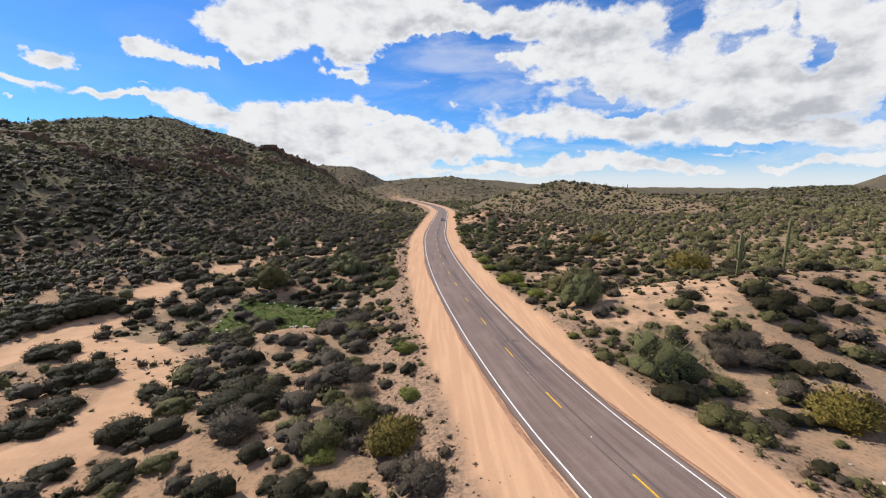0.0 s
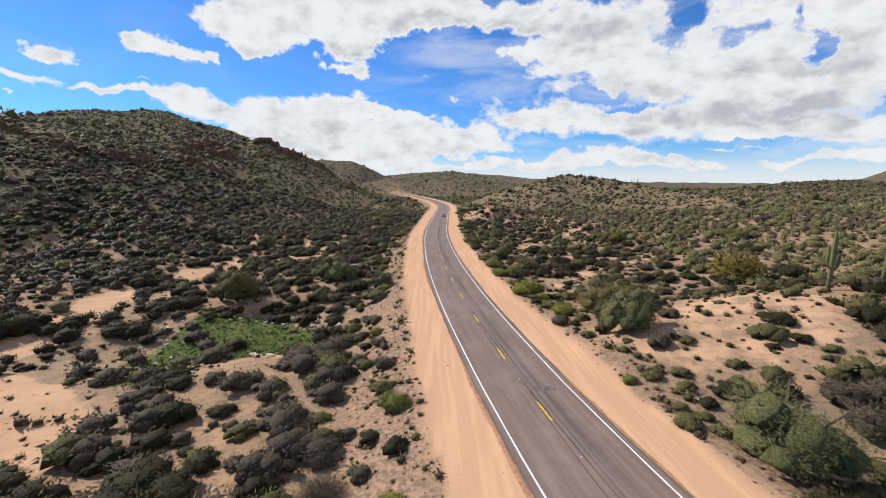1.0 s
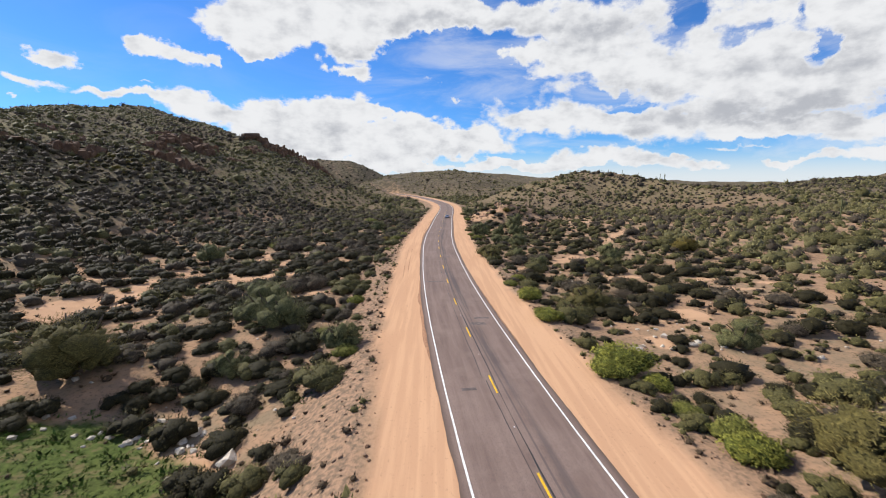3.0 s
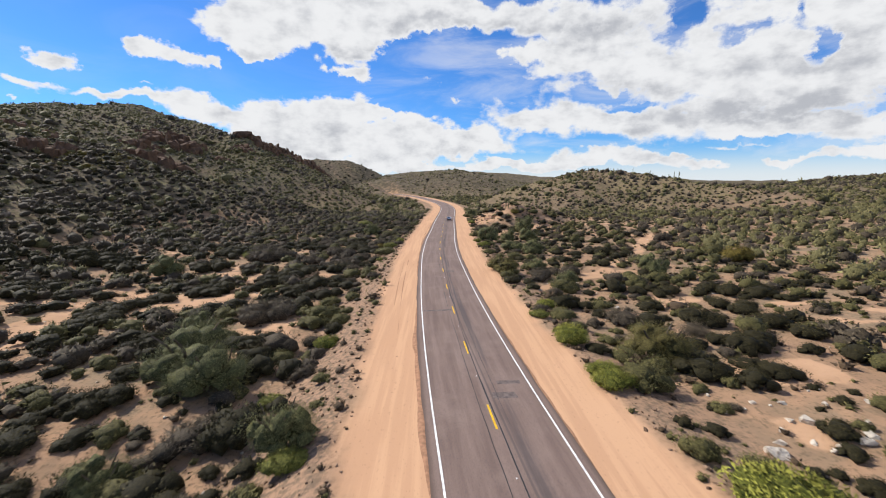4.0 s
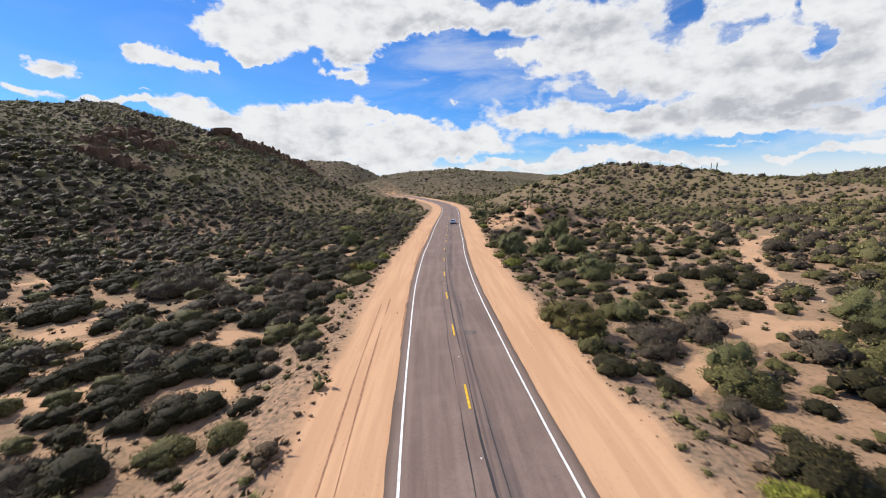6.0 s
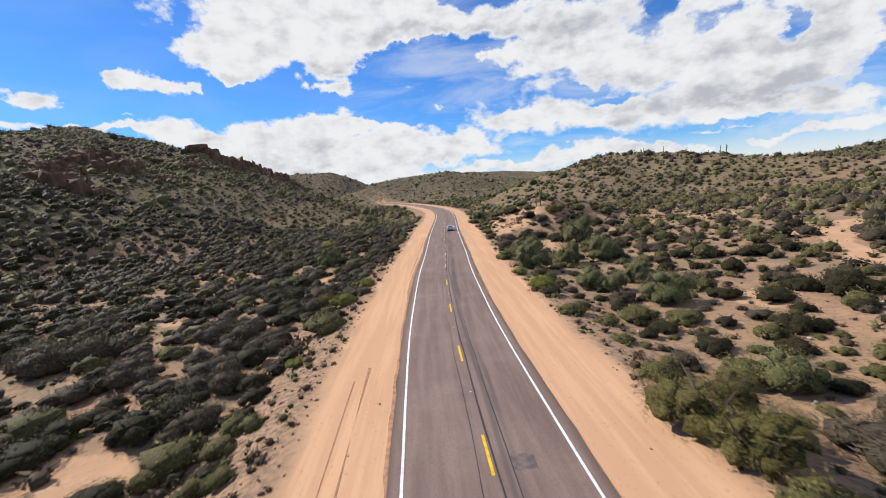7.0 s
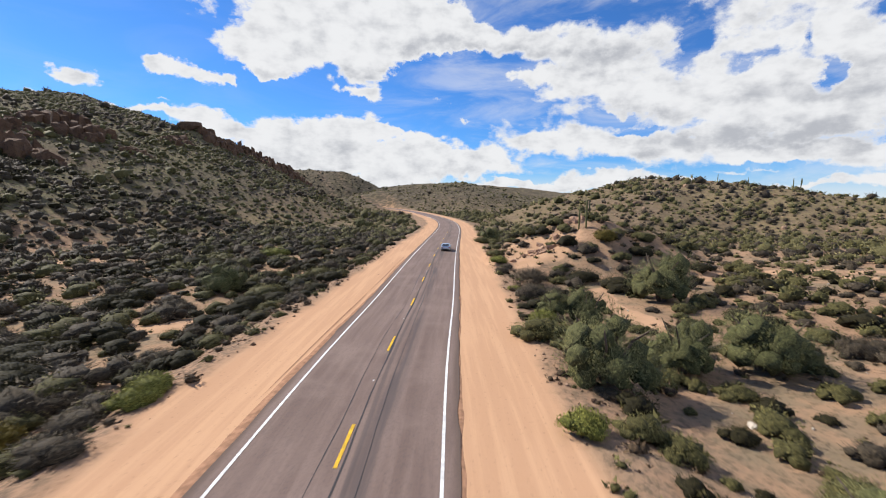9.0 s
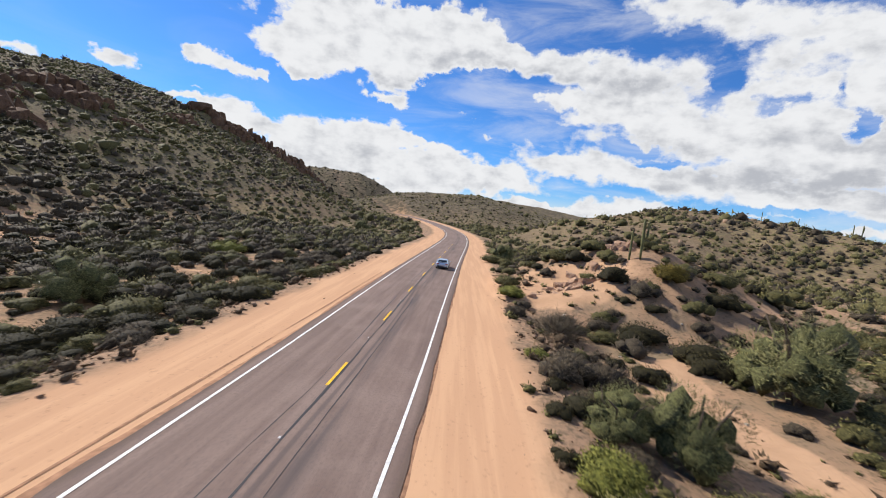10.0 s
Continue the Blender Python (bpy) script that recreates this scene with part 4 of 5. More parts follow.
LANDMARKS += (
    ("grey", 20.7, 148.3, 2.4), ("grey", -13.0, 148.8, 1.4), ("grey", 25.0, 149.1, 3.1), ("dark", -17.6, 149.3, 1.9), ("palo", 41.4, 149.3, 3.3), ("dark", -26.2, 150.3, 4.0), ("brown", 14.1, 150.4, 2.8), ("olive", -9.0, 151.0, 0.9),
    ("dark", -15.8, 152.2, 1.4), ("dark", -23.8, 153.4, 2.1), ("dark", 24.1, 153.7, 1.1), ("olive", 96.9, 153.8, 5.6), ("palo", 21.6, 154.7, 2.1), ("dark", 34.8, 155.4, 1.6), ("olive", -13.4, 155.8, 1.1), ("dark", -22.5, 155.9, 2.1),
    ("olive", -9.7, 156.3, 1.0), ("dark", 32.3, 157.1, 1.0), ("gold", 62.1, 157.9, 3.4), ("dark", 26.2, 159.1, 1.5), ("dark", -22.2, 159.8, 2.8), ("dark", -16.4, 160.4, 2.2), ("dark", 21.3, 160.4, 1.5), ("dark", -35.4, 161.1, 3.0),
)
LANDMARKS += (
    ("dark", 35.8, 161.3, 1.2), ("dark", 38.1, 161.5, 1.2), ("palo", -52.9, 162.0, 4.1), ("dark", 31.0, 162.2, 0.8), ("olive", 15.6, 162.3, 1.0), ("dark", 29.2, 162.4, 1.8), ("grey", -16.1, 164.8, 2.8), ("dark", 20.4, 165.0, 1.4),
    ("yellow", -9.5, 165.1, 1.0), ("dark", -46.3, 166.7, 4.3), ("olive", 16.3, 166.8, 1.1), ("olive", 61.2, 166.8, 3.8), ("grey", -24.5, 167.7, 3.0), ("dark", 43.2, 168.1, 3.3), ("dark", -67.4, 168.7, 4.4), ("olive", 14.2, 169.5, 1.4),
    ("dark", 33.7, 170.0, 2.2), ("dark", -73.6, 170.5, 6.3), ("dark", 39.8, 170.8, 3.3), ("dark", -79.6, 171.4, 5.1), ("palo", 24.7, 172.7, 3.2), ("dark", 30.6, 172.7, 1.7), ("olive", -9.1, 173.1, 2.4), ("grey", -14.7, 173.2, 3.0),
)
LANDMARKS += (
    ("dark", 19.5, 176.1, 0.9), ("grey", -37.1, 176.1, 4.8), ("dark", 17.2, 176.4, 0.8), ("dark", 14.4, 176.5, 1.3), ("grey", -20.5, 178.0, 4.3), ("bright", 14.0, 179.0, 1.6), ("grey", 17.3, 179.2, 0.9), ("yellow", -42.5, 179.7, 2.8),
    ("palo", 22.5, 180.0, 2.0), ("bright", 14.6, 181.9, 1.5), ("palo", 20.8, 182.2, 2.5), ("dark", -49.9, 182.4, 3.9), ("olive", -11.1, 182.7, 1.3), ("yellow", -9.1, 182.8, 1.9), ("palo", 27.4, 183.1, 2.3), ("dark", -15.5, 183.2, 2.3),
    ("dark", 17.7, 183.6, 0.9), ("dark", -19.4, 186.6, 2.0), ("dark", -16.9, 187.2, 2.4), ("dark", -9.2, 187.4, 1.0), ("olive", 17.2, 187.4, 1.2), ("grey", -43.1, 187.4, 3.8), ("yellow", 13.4, 187.8, 1.2), ("grey", 62.9, 188.0, 2.6),
)
LANDMARKS += (
    ("gold", -12.7, 188.2, 1.8), ("dark", 46.4, 188.9, 2.5), ("dark", 21.4, 189.7, 1.0), ("yellow", -7.5, 190.0, 1.2), ("yellow", -7.5, 191.3, 1.4), ("dark", -63.3, 191.9, 4.0), ("dark", -30.6, 192.0, 3.6), ("dark", 37.9, 192.5, 1.7),
    ("palo", 16.8, 194.4, 3.5), ("dark", -20.0, 194.6, 4.3), ("palo", 23.3, 198.0, 2.8), ("palo", 28.9, 198.4, 3.6), ("grey", 37.6, 199.6, 2.8), ("olive", 14.2, 200.9, 2.0), ("dark", -23.5, 202.1, 3.2), ("grey", -30.5, 203.6, 4.2),
    ("yellow", 15.5, 204.7, 1.7), ("dark", 14.2, 205.8, 0.7), ("olive", -6.5, 206.0, 0.6), ("dark", 36.2, 208.9, 2.8), ("palo", 20.5, 209.0, 2.4), ("palo", 17.6, 209.5, 2.0), ("dark", 14.9, 209.9, 0.8), ("dark", -82.7, 210.9, 5.6),
)
LANDMARKS += (
    ("dark", 15.5, 213.2, 0.7), ("dark", -14.0, 213.5, 2.0), ("olive", -10.3, 213.7, 1.5), ("dark", 32.9, 213.9, 0.9), ("yellow", -12.1, 214.2, 0.6), ("grey", -21.4, 215.0, 3.1), ("grey", 17.7, 216.0, 3.0), ("dark", -13.7, 216.3, 2.1),
    ("dark", -6.8, 217.6, 1.6), ("yellow", 15.4, 217.9, 0.9), ("palo", 32.0, 218.1, 4.4), ("dark", -11.5, 218.7, 1.9), ("dark", -30.0, 219.0, 3.8), ("dark", 23.4, 219.1, 1.5), ("dark", 21.9, 221.4, 0.9), ("dark", 28.9, 222.0, 2.0),
    ("palo", -20.3, 223.5, 3.2), ("dark", 29.7, 224.3, 2.4), ("dark", -6.9, 225.0, 2.2), ("dead", 18.7, 226.0, 3.3), ("dark", 26.2, 227.7, 2.6), ("dark", -35.3, 227.7, 3.4), ("dark", 28.9, 231.3, 1.1), ("dark", -18.7, 232.7, 2.5),
)
LANDMARKS += (
    ("dark", 42.1, 234.1, 1.7), ("dark", 37.2, 234.6, 2.2), ("dark", 46.1, 234.6, 2.2), ("yellow", 15.9, 235.6, 1.7), ("olive", 53.4, 235.8, 2.9), ("gold", 31.9, 236.0, 2.0), ("olive", -6.1, 237.5, 1.5), ("olive", 39.8, 240.4, 2.2),
    ("dark", -16.1, 241.0, 3.0), ("olive", 16.2, 242.2, 1.7), ("olive", 22.8, 247.1, 2.2), ("dark", -35.8, 247.6, 4.5), ("yellow", -7.8, 251.6, 1.4), ("grey", -13.4, 261.9, 3.3), ("yellow", -28.6, 262.3, 3.3), ("dark", -43.8, 263.6, 4.3),
    ("olive", 18.4, 275.3, 3.3), ("palo", 19.2, 279.9, 3.2), ("olive", -8.2, 308.2, 2.5), ("olive", -24.7, 356.2, 3.5), ("palo", -30.5, 372.6, 4.3),
)
TALL = {"dark": 0.82, "olive": 0.92, "grey": 0.85, "palo": 1.22, "yellow": 0.85, "bright": 0.80, "gold": 0.95, "brown": 1.0, "dead": 0.8}
for kind, x, y, r in LANDMARKS:
    if kind in ("dark", "olive", "grey") and r > 2.7:
        # a wide clump is several bushes grown together
        count, turn = (3 if r < 3.6 else 4), dice.uniform(0, 6.28)
        for k in range(count):
            a, far = turn + 6.28 * k / count, r * dice.uniform(0.35, 0.62)
            plant(kind, x + math.cos(a) * far, y + math.sin(a) * far, r * dice.uniform(0.48, 0.68), TALL[kind] * dice.uniform(0.95, 1.35), dice)
        continue
    plant(kind, x, y, r * 1.05, TALL[kind] * dice.uniform(0.88, 1.12), dice)


def scatter(seed, x0, x1, y0, y1, cell):
    rng = np.random.default_rng(seed)
    gx, gy = np.meshgrid(np.arange(x0, x1, cell), np.arange(y0, y1, cell))
    x = gx.ravel() + rng.uniform(-0.62, 0.62, gx.size) * cell
    y = gy.ravel() + rng.uniform(-0.62, 0.62, gx.size) * cell
    return rng, x, y


def cover_at(x, y):
    """How thickly the brush stands, 0 to 1."""
    s = off_road(x, y)
    thick = np.where(s < 0, 0.84, 0.90) + 0.55 * fbm(x, y, 24, 3, 101)
    thick = np.where((s > 16) & (y < 95), thick - 0.30, thick)
    thick = np.where((s < 0) & (y < 62), thick - 0.12, thick)
    thick = thick + (0.25 + 0.35 * step(y, 185, 200)) * step(s, 9, 11) * step(s, 27, 17) * step(y, 10, 40) + 0.3 * step(-s, 9, 11) * step(-s, 24, 15) * step(y, 150, 170)
    thick = thick + (0.05 + 0.2 * step(y, 150, 130)) * step(-s, 11, 14) * step(-s, 46, 36) * step(y, 92, 104)
    thick = thick * (1 - 0.93 * np.minimum(1, sand_at(x, y) * 1.15)) * (1 - 0.55 * green_at(x, y))
    edge = np.where(s < 0, step(-s, np.where(y > 176, 10.2, 11.2), np.where(y > 176, 12.6, 15.5)), step(s, 9.6, 11.4))
    return np.clip(thick, 0, 1) * edge


def joined_plants(name, label, mat, patterns, x, y, radius, high, rng, sink=0.08):
    """Many plants as one mesh: each takes one of the patterns."""
    z = land(x, y) - sink
    which = rng.integers(0, len(patterns), len(x))
    spin, tone = rng.uniform(0, 6.28, len(x)), rng.uniform(0, 1, len(x))
    vs, fs, ts, cs, ds, n = [], [], [], [], [], 0
    for k, (v, f, *core) in enumerate(patterns):
        i = np.nonzero(which == k)[0]
        if not len(i):
            continue
        c, s = np.cos(spin[i])[:, None], np.sin(spin[i])[:, None]
        px = (v[:, 0] * c - v[:, 1] * s) * radius[i, None] + x[i, None]
        py = (v[:, 0] * s + v[:, 1] * c) * radius[i, None] + y[i, None]
        pz = v[:, 2] * (radius * high)[i, None] + z[i, None]
        vs.append(np.stack([px, py, pz], 2).reshape(-1, 3))
        fs.append((f[None] + (np.arange(len(i)) * len(v))[:, None, None] + n).reshape(-1, 3))
        ts.append(np.repeat(tone[i], len(v)))
        d = dome_of(v)
        ds.append(np.stack([d[:, 0] * c - d[:, 1] * s, d[:, 0] * s + d[:, 1] * c, np.broadcast_to(d[:, 2], (len(i), len(v)))], 2).reshape(-1, 3))
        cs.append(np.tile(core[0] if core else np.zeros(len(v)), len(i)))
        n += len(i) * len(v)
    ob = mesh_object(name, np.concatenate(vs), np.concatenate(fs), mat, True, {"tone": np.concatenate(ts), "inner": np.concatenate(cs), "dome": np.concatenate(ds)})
    return tagged(ob, label, "shrubs", kind="stuff")


def patterns(seed, leaves, size, lobes, level, count=5, slim=0.55):
    out = []
    for k in range(count):
        rng = np.random.default_rng(seed + k)
        shape = dome_lobes(rng, lobes) if lobes else [(0, 0, 0.36, 0.78)]
        out.append(crown(rng, shape, leaves, size, level, 0.82, 0.18, slim))
    return out


MIXES = (("dark", 0.55), ("olive", 0.27), ("grey", 0.18))


def seen_from_road(x, y):
    """True where a slope can be seen from above the road."""
    out = np.zeros(len(x), bool)
    for ey, ez in ((5, 20), (80, 15), (190, 8)):
        ex = 5.0
        slope = (land(x, y) + 3.0 - ez) / np.hypot(x - ex, y - ey)
        worst = np.full(len(x), -9.0)
        for f in np.linspace(0.3, 0.97, 12):
            px, py = ex + (x - ex) * f, ey + (y - ey) * f
            worst = np.maximum(worst, (land(px, py) - ez) / np.hypot(px - ex, py - ey))
        out |= slope > worst
    return out


def sow():
    rng, x, y = scatter(3, -190, 190, -6, 345, 2.3)
    keep = rng.uniform(0, 1, len(x)) < cover_at(x, y) * np.where(x < 0, 0.92, 0.86)
    x, y = x[keep], y[keep]
    s = off_road(x, y)
    for kind, lx, ly, lr in LANDMARKS:
        clear = np.hypot(x - lx, y - ly) > lr * (0.6 if kind in ("palo", "brown") else 0.9) + 0.25
        x, y, s = x[clear], y[clear], s[clear]
    big = np.where(s < 0, 1.58, 1.12)
    radius = big * np.exp(rng.normal(0, 0.44, len(x))) * (1 + 0.3 * fbm(x, y, 18, 2, 113))
    radius = np.where(np.abs(s) < 16, np.clip(radius, 0.35, 1.4), np.clip(radius, 0.4, 2.5))
    high = rng.uniform(0.72, 1.05, len(x))
    u = rng.uniform(0, 1, len(x)) + 0.25 * fbm(x, y, 30, 2, 111) + 0.15 * step(y, 190, 260)
    kind = np.where(u < np.where(s < 0, np.where(s > -48, 0.36, 0.52), 0.34), 0, np.where(u < np.where(s < 0, 0.68, 0.80), 1, 2))
    single = (np.abs(s) < 21) & (y > 12) & (y < 258) & (rng.uniform(0, 1, len(x)) < np.where(kind == 0, 0.16, 0.45))
    for i in np.nonzero(single)[0]:
        plant(MIXES[kind[i]][0], float(x[i]), float(y[i]), float(radius[i]), float(high[i]), dice)
    ok = np.abs(s) < 60
    ok[~ok] = seen_from_road(x[~ok], y[~ok])
    single = single & ok
    close = (np.abs(s) < 36) & (y < 270) & (y > 20) & ~single
    near = (np.abs(s) < 64) & (y < 285) & ~single & ~close
    rest = ~near & ~single & ~close & ok
    names = ("creosote_brush", "jojoba_brush", "bursage_brush")
    labels = ("dense dark green desert brush on sandy flats", "olive green desert brush on sandy flats", "grey-brown dry brush on sandy flats")
    for k in range(3):
        mat = KINDS[MIXES[k][0]][2]
        i = close & (kind == k)
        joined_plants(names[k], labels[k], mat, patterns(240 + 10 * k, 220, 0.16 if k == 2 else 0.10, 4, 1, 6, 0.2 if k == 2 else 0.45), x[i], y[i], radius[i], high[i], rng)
        i = near & (kind == k)
        joined_plants(names[k], labels[k], mat, patterns(200 + 10 * k, 85, 0.16, 2, 1, 6), x[i], y[i], radius[i], high[i], rng)
        i = rest & (kind == k)
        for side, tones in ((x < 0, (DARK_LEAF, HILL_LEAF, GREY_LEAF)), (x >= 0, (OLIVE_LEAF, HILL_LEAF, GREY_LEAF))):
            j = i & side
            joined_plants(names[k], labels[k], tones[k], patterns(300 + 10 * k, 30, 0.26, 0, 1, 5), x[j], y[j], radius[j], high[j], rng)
    # the hillsides and the flats further on
    rng, x, y = scatter(8, -470, 560, 60, 800, 2.85)
    out = ((np.abs(x) > 190) | (y > 345)) & ((np.abs(off_road(x, y)) > 14) | (y > 720)) & (rng.uniform(0, 1, len(x)) < np.where(x < -60, 0.88, 0.62) + 0.4 * fbm(x, y, 40, 3, 121))
    out &= (y < 800 + 0.2 * x) & ((x > -300) | (y > 330) & (y < 640)) & (x > -90 - 1.9 * np.maximum(y - 20, 0)) & (x < 40 + 1.15 * y) & ((x < 250) | (y < 600)) & ((y < 600) | (x > -290) & (x < 260) & (y < 830 - 0.9 * x) & (rng.uniform(0, 1, len(x)) < 0.75))
    x, y = x[out], y[out]
    out = seen_from_road(x, y)
    x, y = x[out], y[out]
    radius, high = np.where(y > 560, 1.0, 1.3) * np.exp(rng.normal(0, 0.45, len(x))), rng.uniform(0.7, 1.1, len(x))
    patch = 0.55 * fbm(x, y, 70, 3, 123)
    u = rng.uniform(0, 1, len(x)) + np.where(land(x, y) > 8, patch + 0.12, 0.0)
    kind = np.where(u < 0.34, 0, np.where(u < 0.84, 1, 2))
    for k in range(3):
        i = kind == k
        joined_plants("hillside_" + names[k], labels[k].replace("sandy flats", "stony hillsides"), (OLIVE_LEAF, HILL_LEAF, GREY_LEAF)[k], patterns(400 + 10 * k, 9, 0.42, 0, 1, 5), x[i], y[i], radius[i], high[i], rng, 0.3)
    rng, x, y = scatter(16, -330, -60, 810, 985, 5.5)
    keep = seen_from_road(x, y) & (rng.uniform(0, 1, len(x)) < 0.8)
    x, y = x[keep], y[keep]
    radius = 1.4 * np.exp(rng.normal(0, 0.4, len(x)))
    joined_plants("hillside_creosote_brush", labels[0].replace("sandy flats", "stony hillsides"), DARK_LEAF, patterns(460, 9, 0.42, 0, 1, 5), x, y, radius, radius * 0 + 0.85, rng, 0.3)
    rng, x, y = scatter(18, 24, 74, 56, 92, 1.9)
    keep = (off_road(x, y) > 11.5) & (rng.uniform(0, 1, len(x)) < 0.62)
    for kind_, lx, ly, lr in LANDMARKS:
        keep &= np.hypot(x - lx, y - ly) > lr
    x, y = x[keep], y[keep]
    radius = 0.42 * np.exp(rng.normal(0, 0.35, len(x)))
    half = rng.uniform(0, 1, len(x)) < 0.6
    joined_plants("knoll_brush", "small dry brown brush dotted over the orange knoll", TAN_LEAF, patterns(480, 60, 0.2, 0, 1, 5), x[half], y[half], radius[half], radius[half] * 0 + 0.9, rng, 0.03)
    joined_plants("knoll_brush", "small dark brush dotted over the orange knoll", DARK_LEAF, patterns(490, 60, 0.2, 0, 1, 5), x[~half], y[~half], radius[~half], radius[~half] * 0 + 0.9, rng, 0.03)
    rng, x, y = scatter(15, -162, -134, 262, 292, 2.6)
    radius = 1.0 * np.exp(rng.normal(0, 0.4, len(x)))
    joined_plants("hillside_brittlebush", "golden yellow brittlebush in a patch on the hillside", GOLD_LEAF, patterns(440, 26, 0.28, 0, 1, 5), x, y, radius, radius * 0 + 0.8, rng, 0.2)
    # dry tufts on the banks and bare ground
    rng, x, y = scatter(12, -60, 75, 5, 262, 1.08)
    s = off_road(x, y)
    bank = ((s < -9.4) & (s > -17)) | ((s > 9.4) & (s < 14.5)) | ((np.abs(s) > 13) & (rng.uniform(0, 1, len(x)) < 0.30))
    keep = bank & (rng.uniform(0, 1, len(x)) < 0.45 + 0.5 * fbm(x, y, 6, 2, 131)) & (path_gap(x, y, WASH) > 3)
    x, y = x[keep], y[keep]
    radius = 0.31 * np.exp(rng.normal(0, 0.45, len(x)))
    half = rng.uniform(0, 1, len(x)) < 0.6
    joined_plants("dry_tufts", "small dry brown tufts on the gravel bank", TAN_LEAF, patterns(500, 14, 0.55, 0, 1, 4), x[half], y[half], radius[half], radius[half] * 0 + 0.8, rng, 0.02)
    joined_plants("green_tufts", "small grey-green tufts on the gravel bank", OLIVE_LEAF, patterns(520, 14, 0.55, 0, 1, 4), x[~half], y[~half], radius[~half], radius[~half] * 0 + 0.8, rng, 0.02)


sow()


def grass():
    rng, x, y = scatter(61, -46, -6, 54, 98, 0.45)
    keep = rng.uniform(0, 1, len(x)) < (green_at(x, y) + 0.9 * fbm(x, y, 4, 3, 151) - 0.15)
    x, y = x[keep], y[keep]
    radius = 0.17 * np.exp(rng.normal(0, 0.5, len(x)))
    blades = []
    for k in range(4):
        g = np.random.default_rng(600 + k)
        d = g.normal(0, 1, (12, 3)) * np.array([1, 1, 0.3]) + np.array([0, 0, 0.9])
        d /= np.linalg.norm(d, axis=1)[:, None]
        blades.append(sprays(g, g.uniform(-0.8, 0.8, (12, 3)) * np.array([1, 1, 0.0]), d, 0.8, 0.4))
    tagged(joined_plants("grass", "fresh green grass and weeds in the hollow", GRASS_LEAF, blades, x, y, radius, np.ones(len(x)), rng, 0.0), category="grass")


grass()

# ---- cacti ----


def saguaro(x, y, high, arms, seed, far=False):
    """A ribbed column with upturned arms."""
    rng = np.random.default_rng(seed)
    thing = tagged(new("saguaro_cactus"), "tall ribbed saguaro cactus with upturned arms" if arms else "tall single-stemmed ribbed saguaro cactus", "cactus", "saguaros on the slopes")
    thing.matrix_basis = Matrix.Translation((x, y, float(land(x, y)) - 0.1)) @ Matrix.Rotation(rng.uniform(-0.04, 0.04), 4, "X") @ Matrix.Rotation(rng.uniform(-0.5, 0.5), 4, "Z")
    r = 0.024 * high + 0.05
    f = np.array([0, 0.15, 0.4, 0.7, 0.9, 0.965, 0.99, 1.0])
    part("trunk", tube([(0, 0, high * k) for k in f], r * np.array([0.72, 0.85, 1.0, 1.0, 0.86, 0.62, 0.36, 0.08]), 24, 0.13), CACTUS, thing, "", True)
    for k in range(arms):
        a, z0, out, up = k * 3.14 + rng.uniform(-0.5, 0.5), high * rng.uniform(0.34, 0.5), r * rng.uniform(2.6, 3.6), high * rng.uniform(0.25, 0.42)
        c, s = math.cos(a), math.sin(a)
        pts = [(0, 0, z0), (c * out * 0.6, s * out * 0.6, z0 + 0.02 * high), (c * out * 0.92, s * out * 0.92, z0 + 0.08 * high), (c * out, s * out, z0 + 0.16 * high),
               (c * out, s * out, z0 + up * 0.8), (c * out, s * out, z0 + up), (c * out, s * out, z0 + up + 0.3)]
        part("arm", tube(pts, r * 0.72 * np.array([0.7, 0.8, 0.9, 1, 0.95, 0.7, 0.12]), 20, 0.13), CACTUS, thing, "", True)
    return thing


for k, (x, y, high, arms) in enumerate(((52, 72, 7.6, 3), (61.7, 74.5, 8.6, 0), (52.9, 72.8, 7.0, 0), (150, 146, 8.0, 1), (30.4, 240, 4.6, 1), (29.5, 240.8, 3.6, 0), (141, 404, 3.4, 0), (147, 392, 4.5, 0),
                                        (153, 378, 3.6, 0), (160.5, 360.5, 5.5, 0), (163, 359.5, 5.8, 1), (170, 385, 5, 1), (118, 340, 4, 0), (205, 330, 6, 2), (130, 190, 7, 1))):
    saguaro(x, y, high, arms, 40 + k)

# ---- rocks ----


def hull(rng, size, count=16):
    """An angular stone: the hull of a few points in a box."""
    bm = bmesh.new()
    pts = rng.uniform(-1, 1, (count, 3))
    pts /= np.maximum(1.0, np.linalg.norm(pts, axis=1)[:, None] * 0.86)
    for p in pts * np.array(size) * 0.5:
        bm.verts.new(p)
    bmesh.ops.convex_hull(bm, input=bm.verts)
    bmesh.ops.delete(bm, geom=[v for v in bm.verts if not v.link_faces], context="VERTS")
    bmesh.ops.triangulate(bm, faces=bm.faces)
    bm.verts.index_update()
    v, f = np.array([q.co[:] for q in bm.verts]), np.array([[c.index for c in q.verts] for q in bm.faces])
    bm.free()
    return v, f


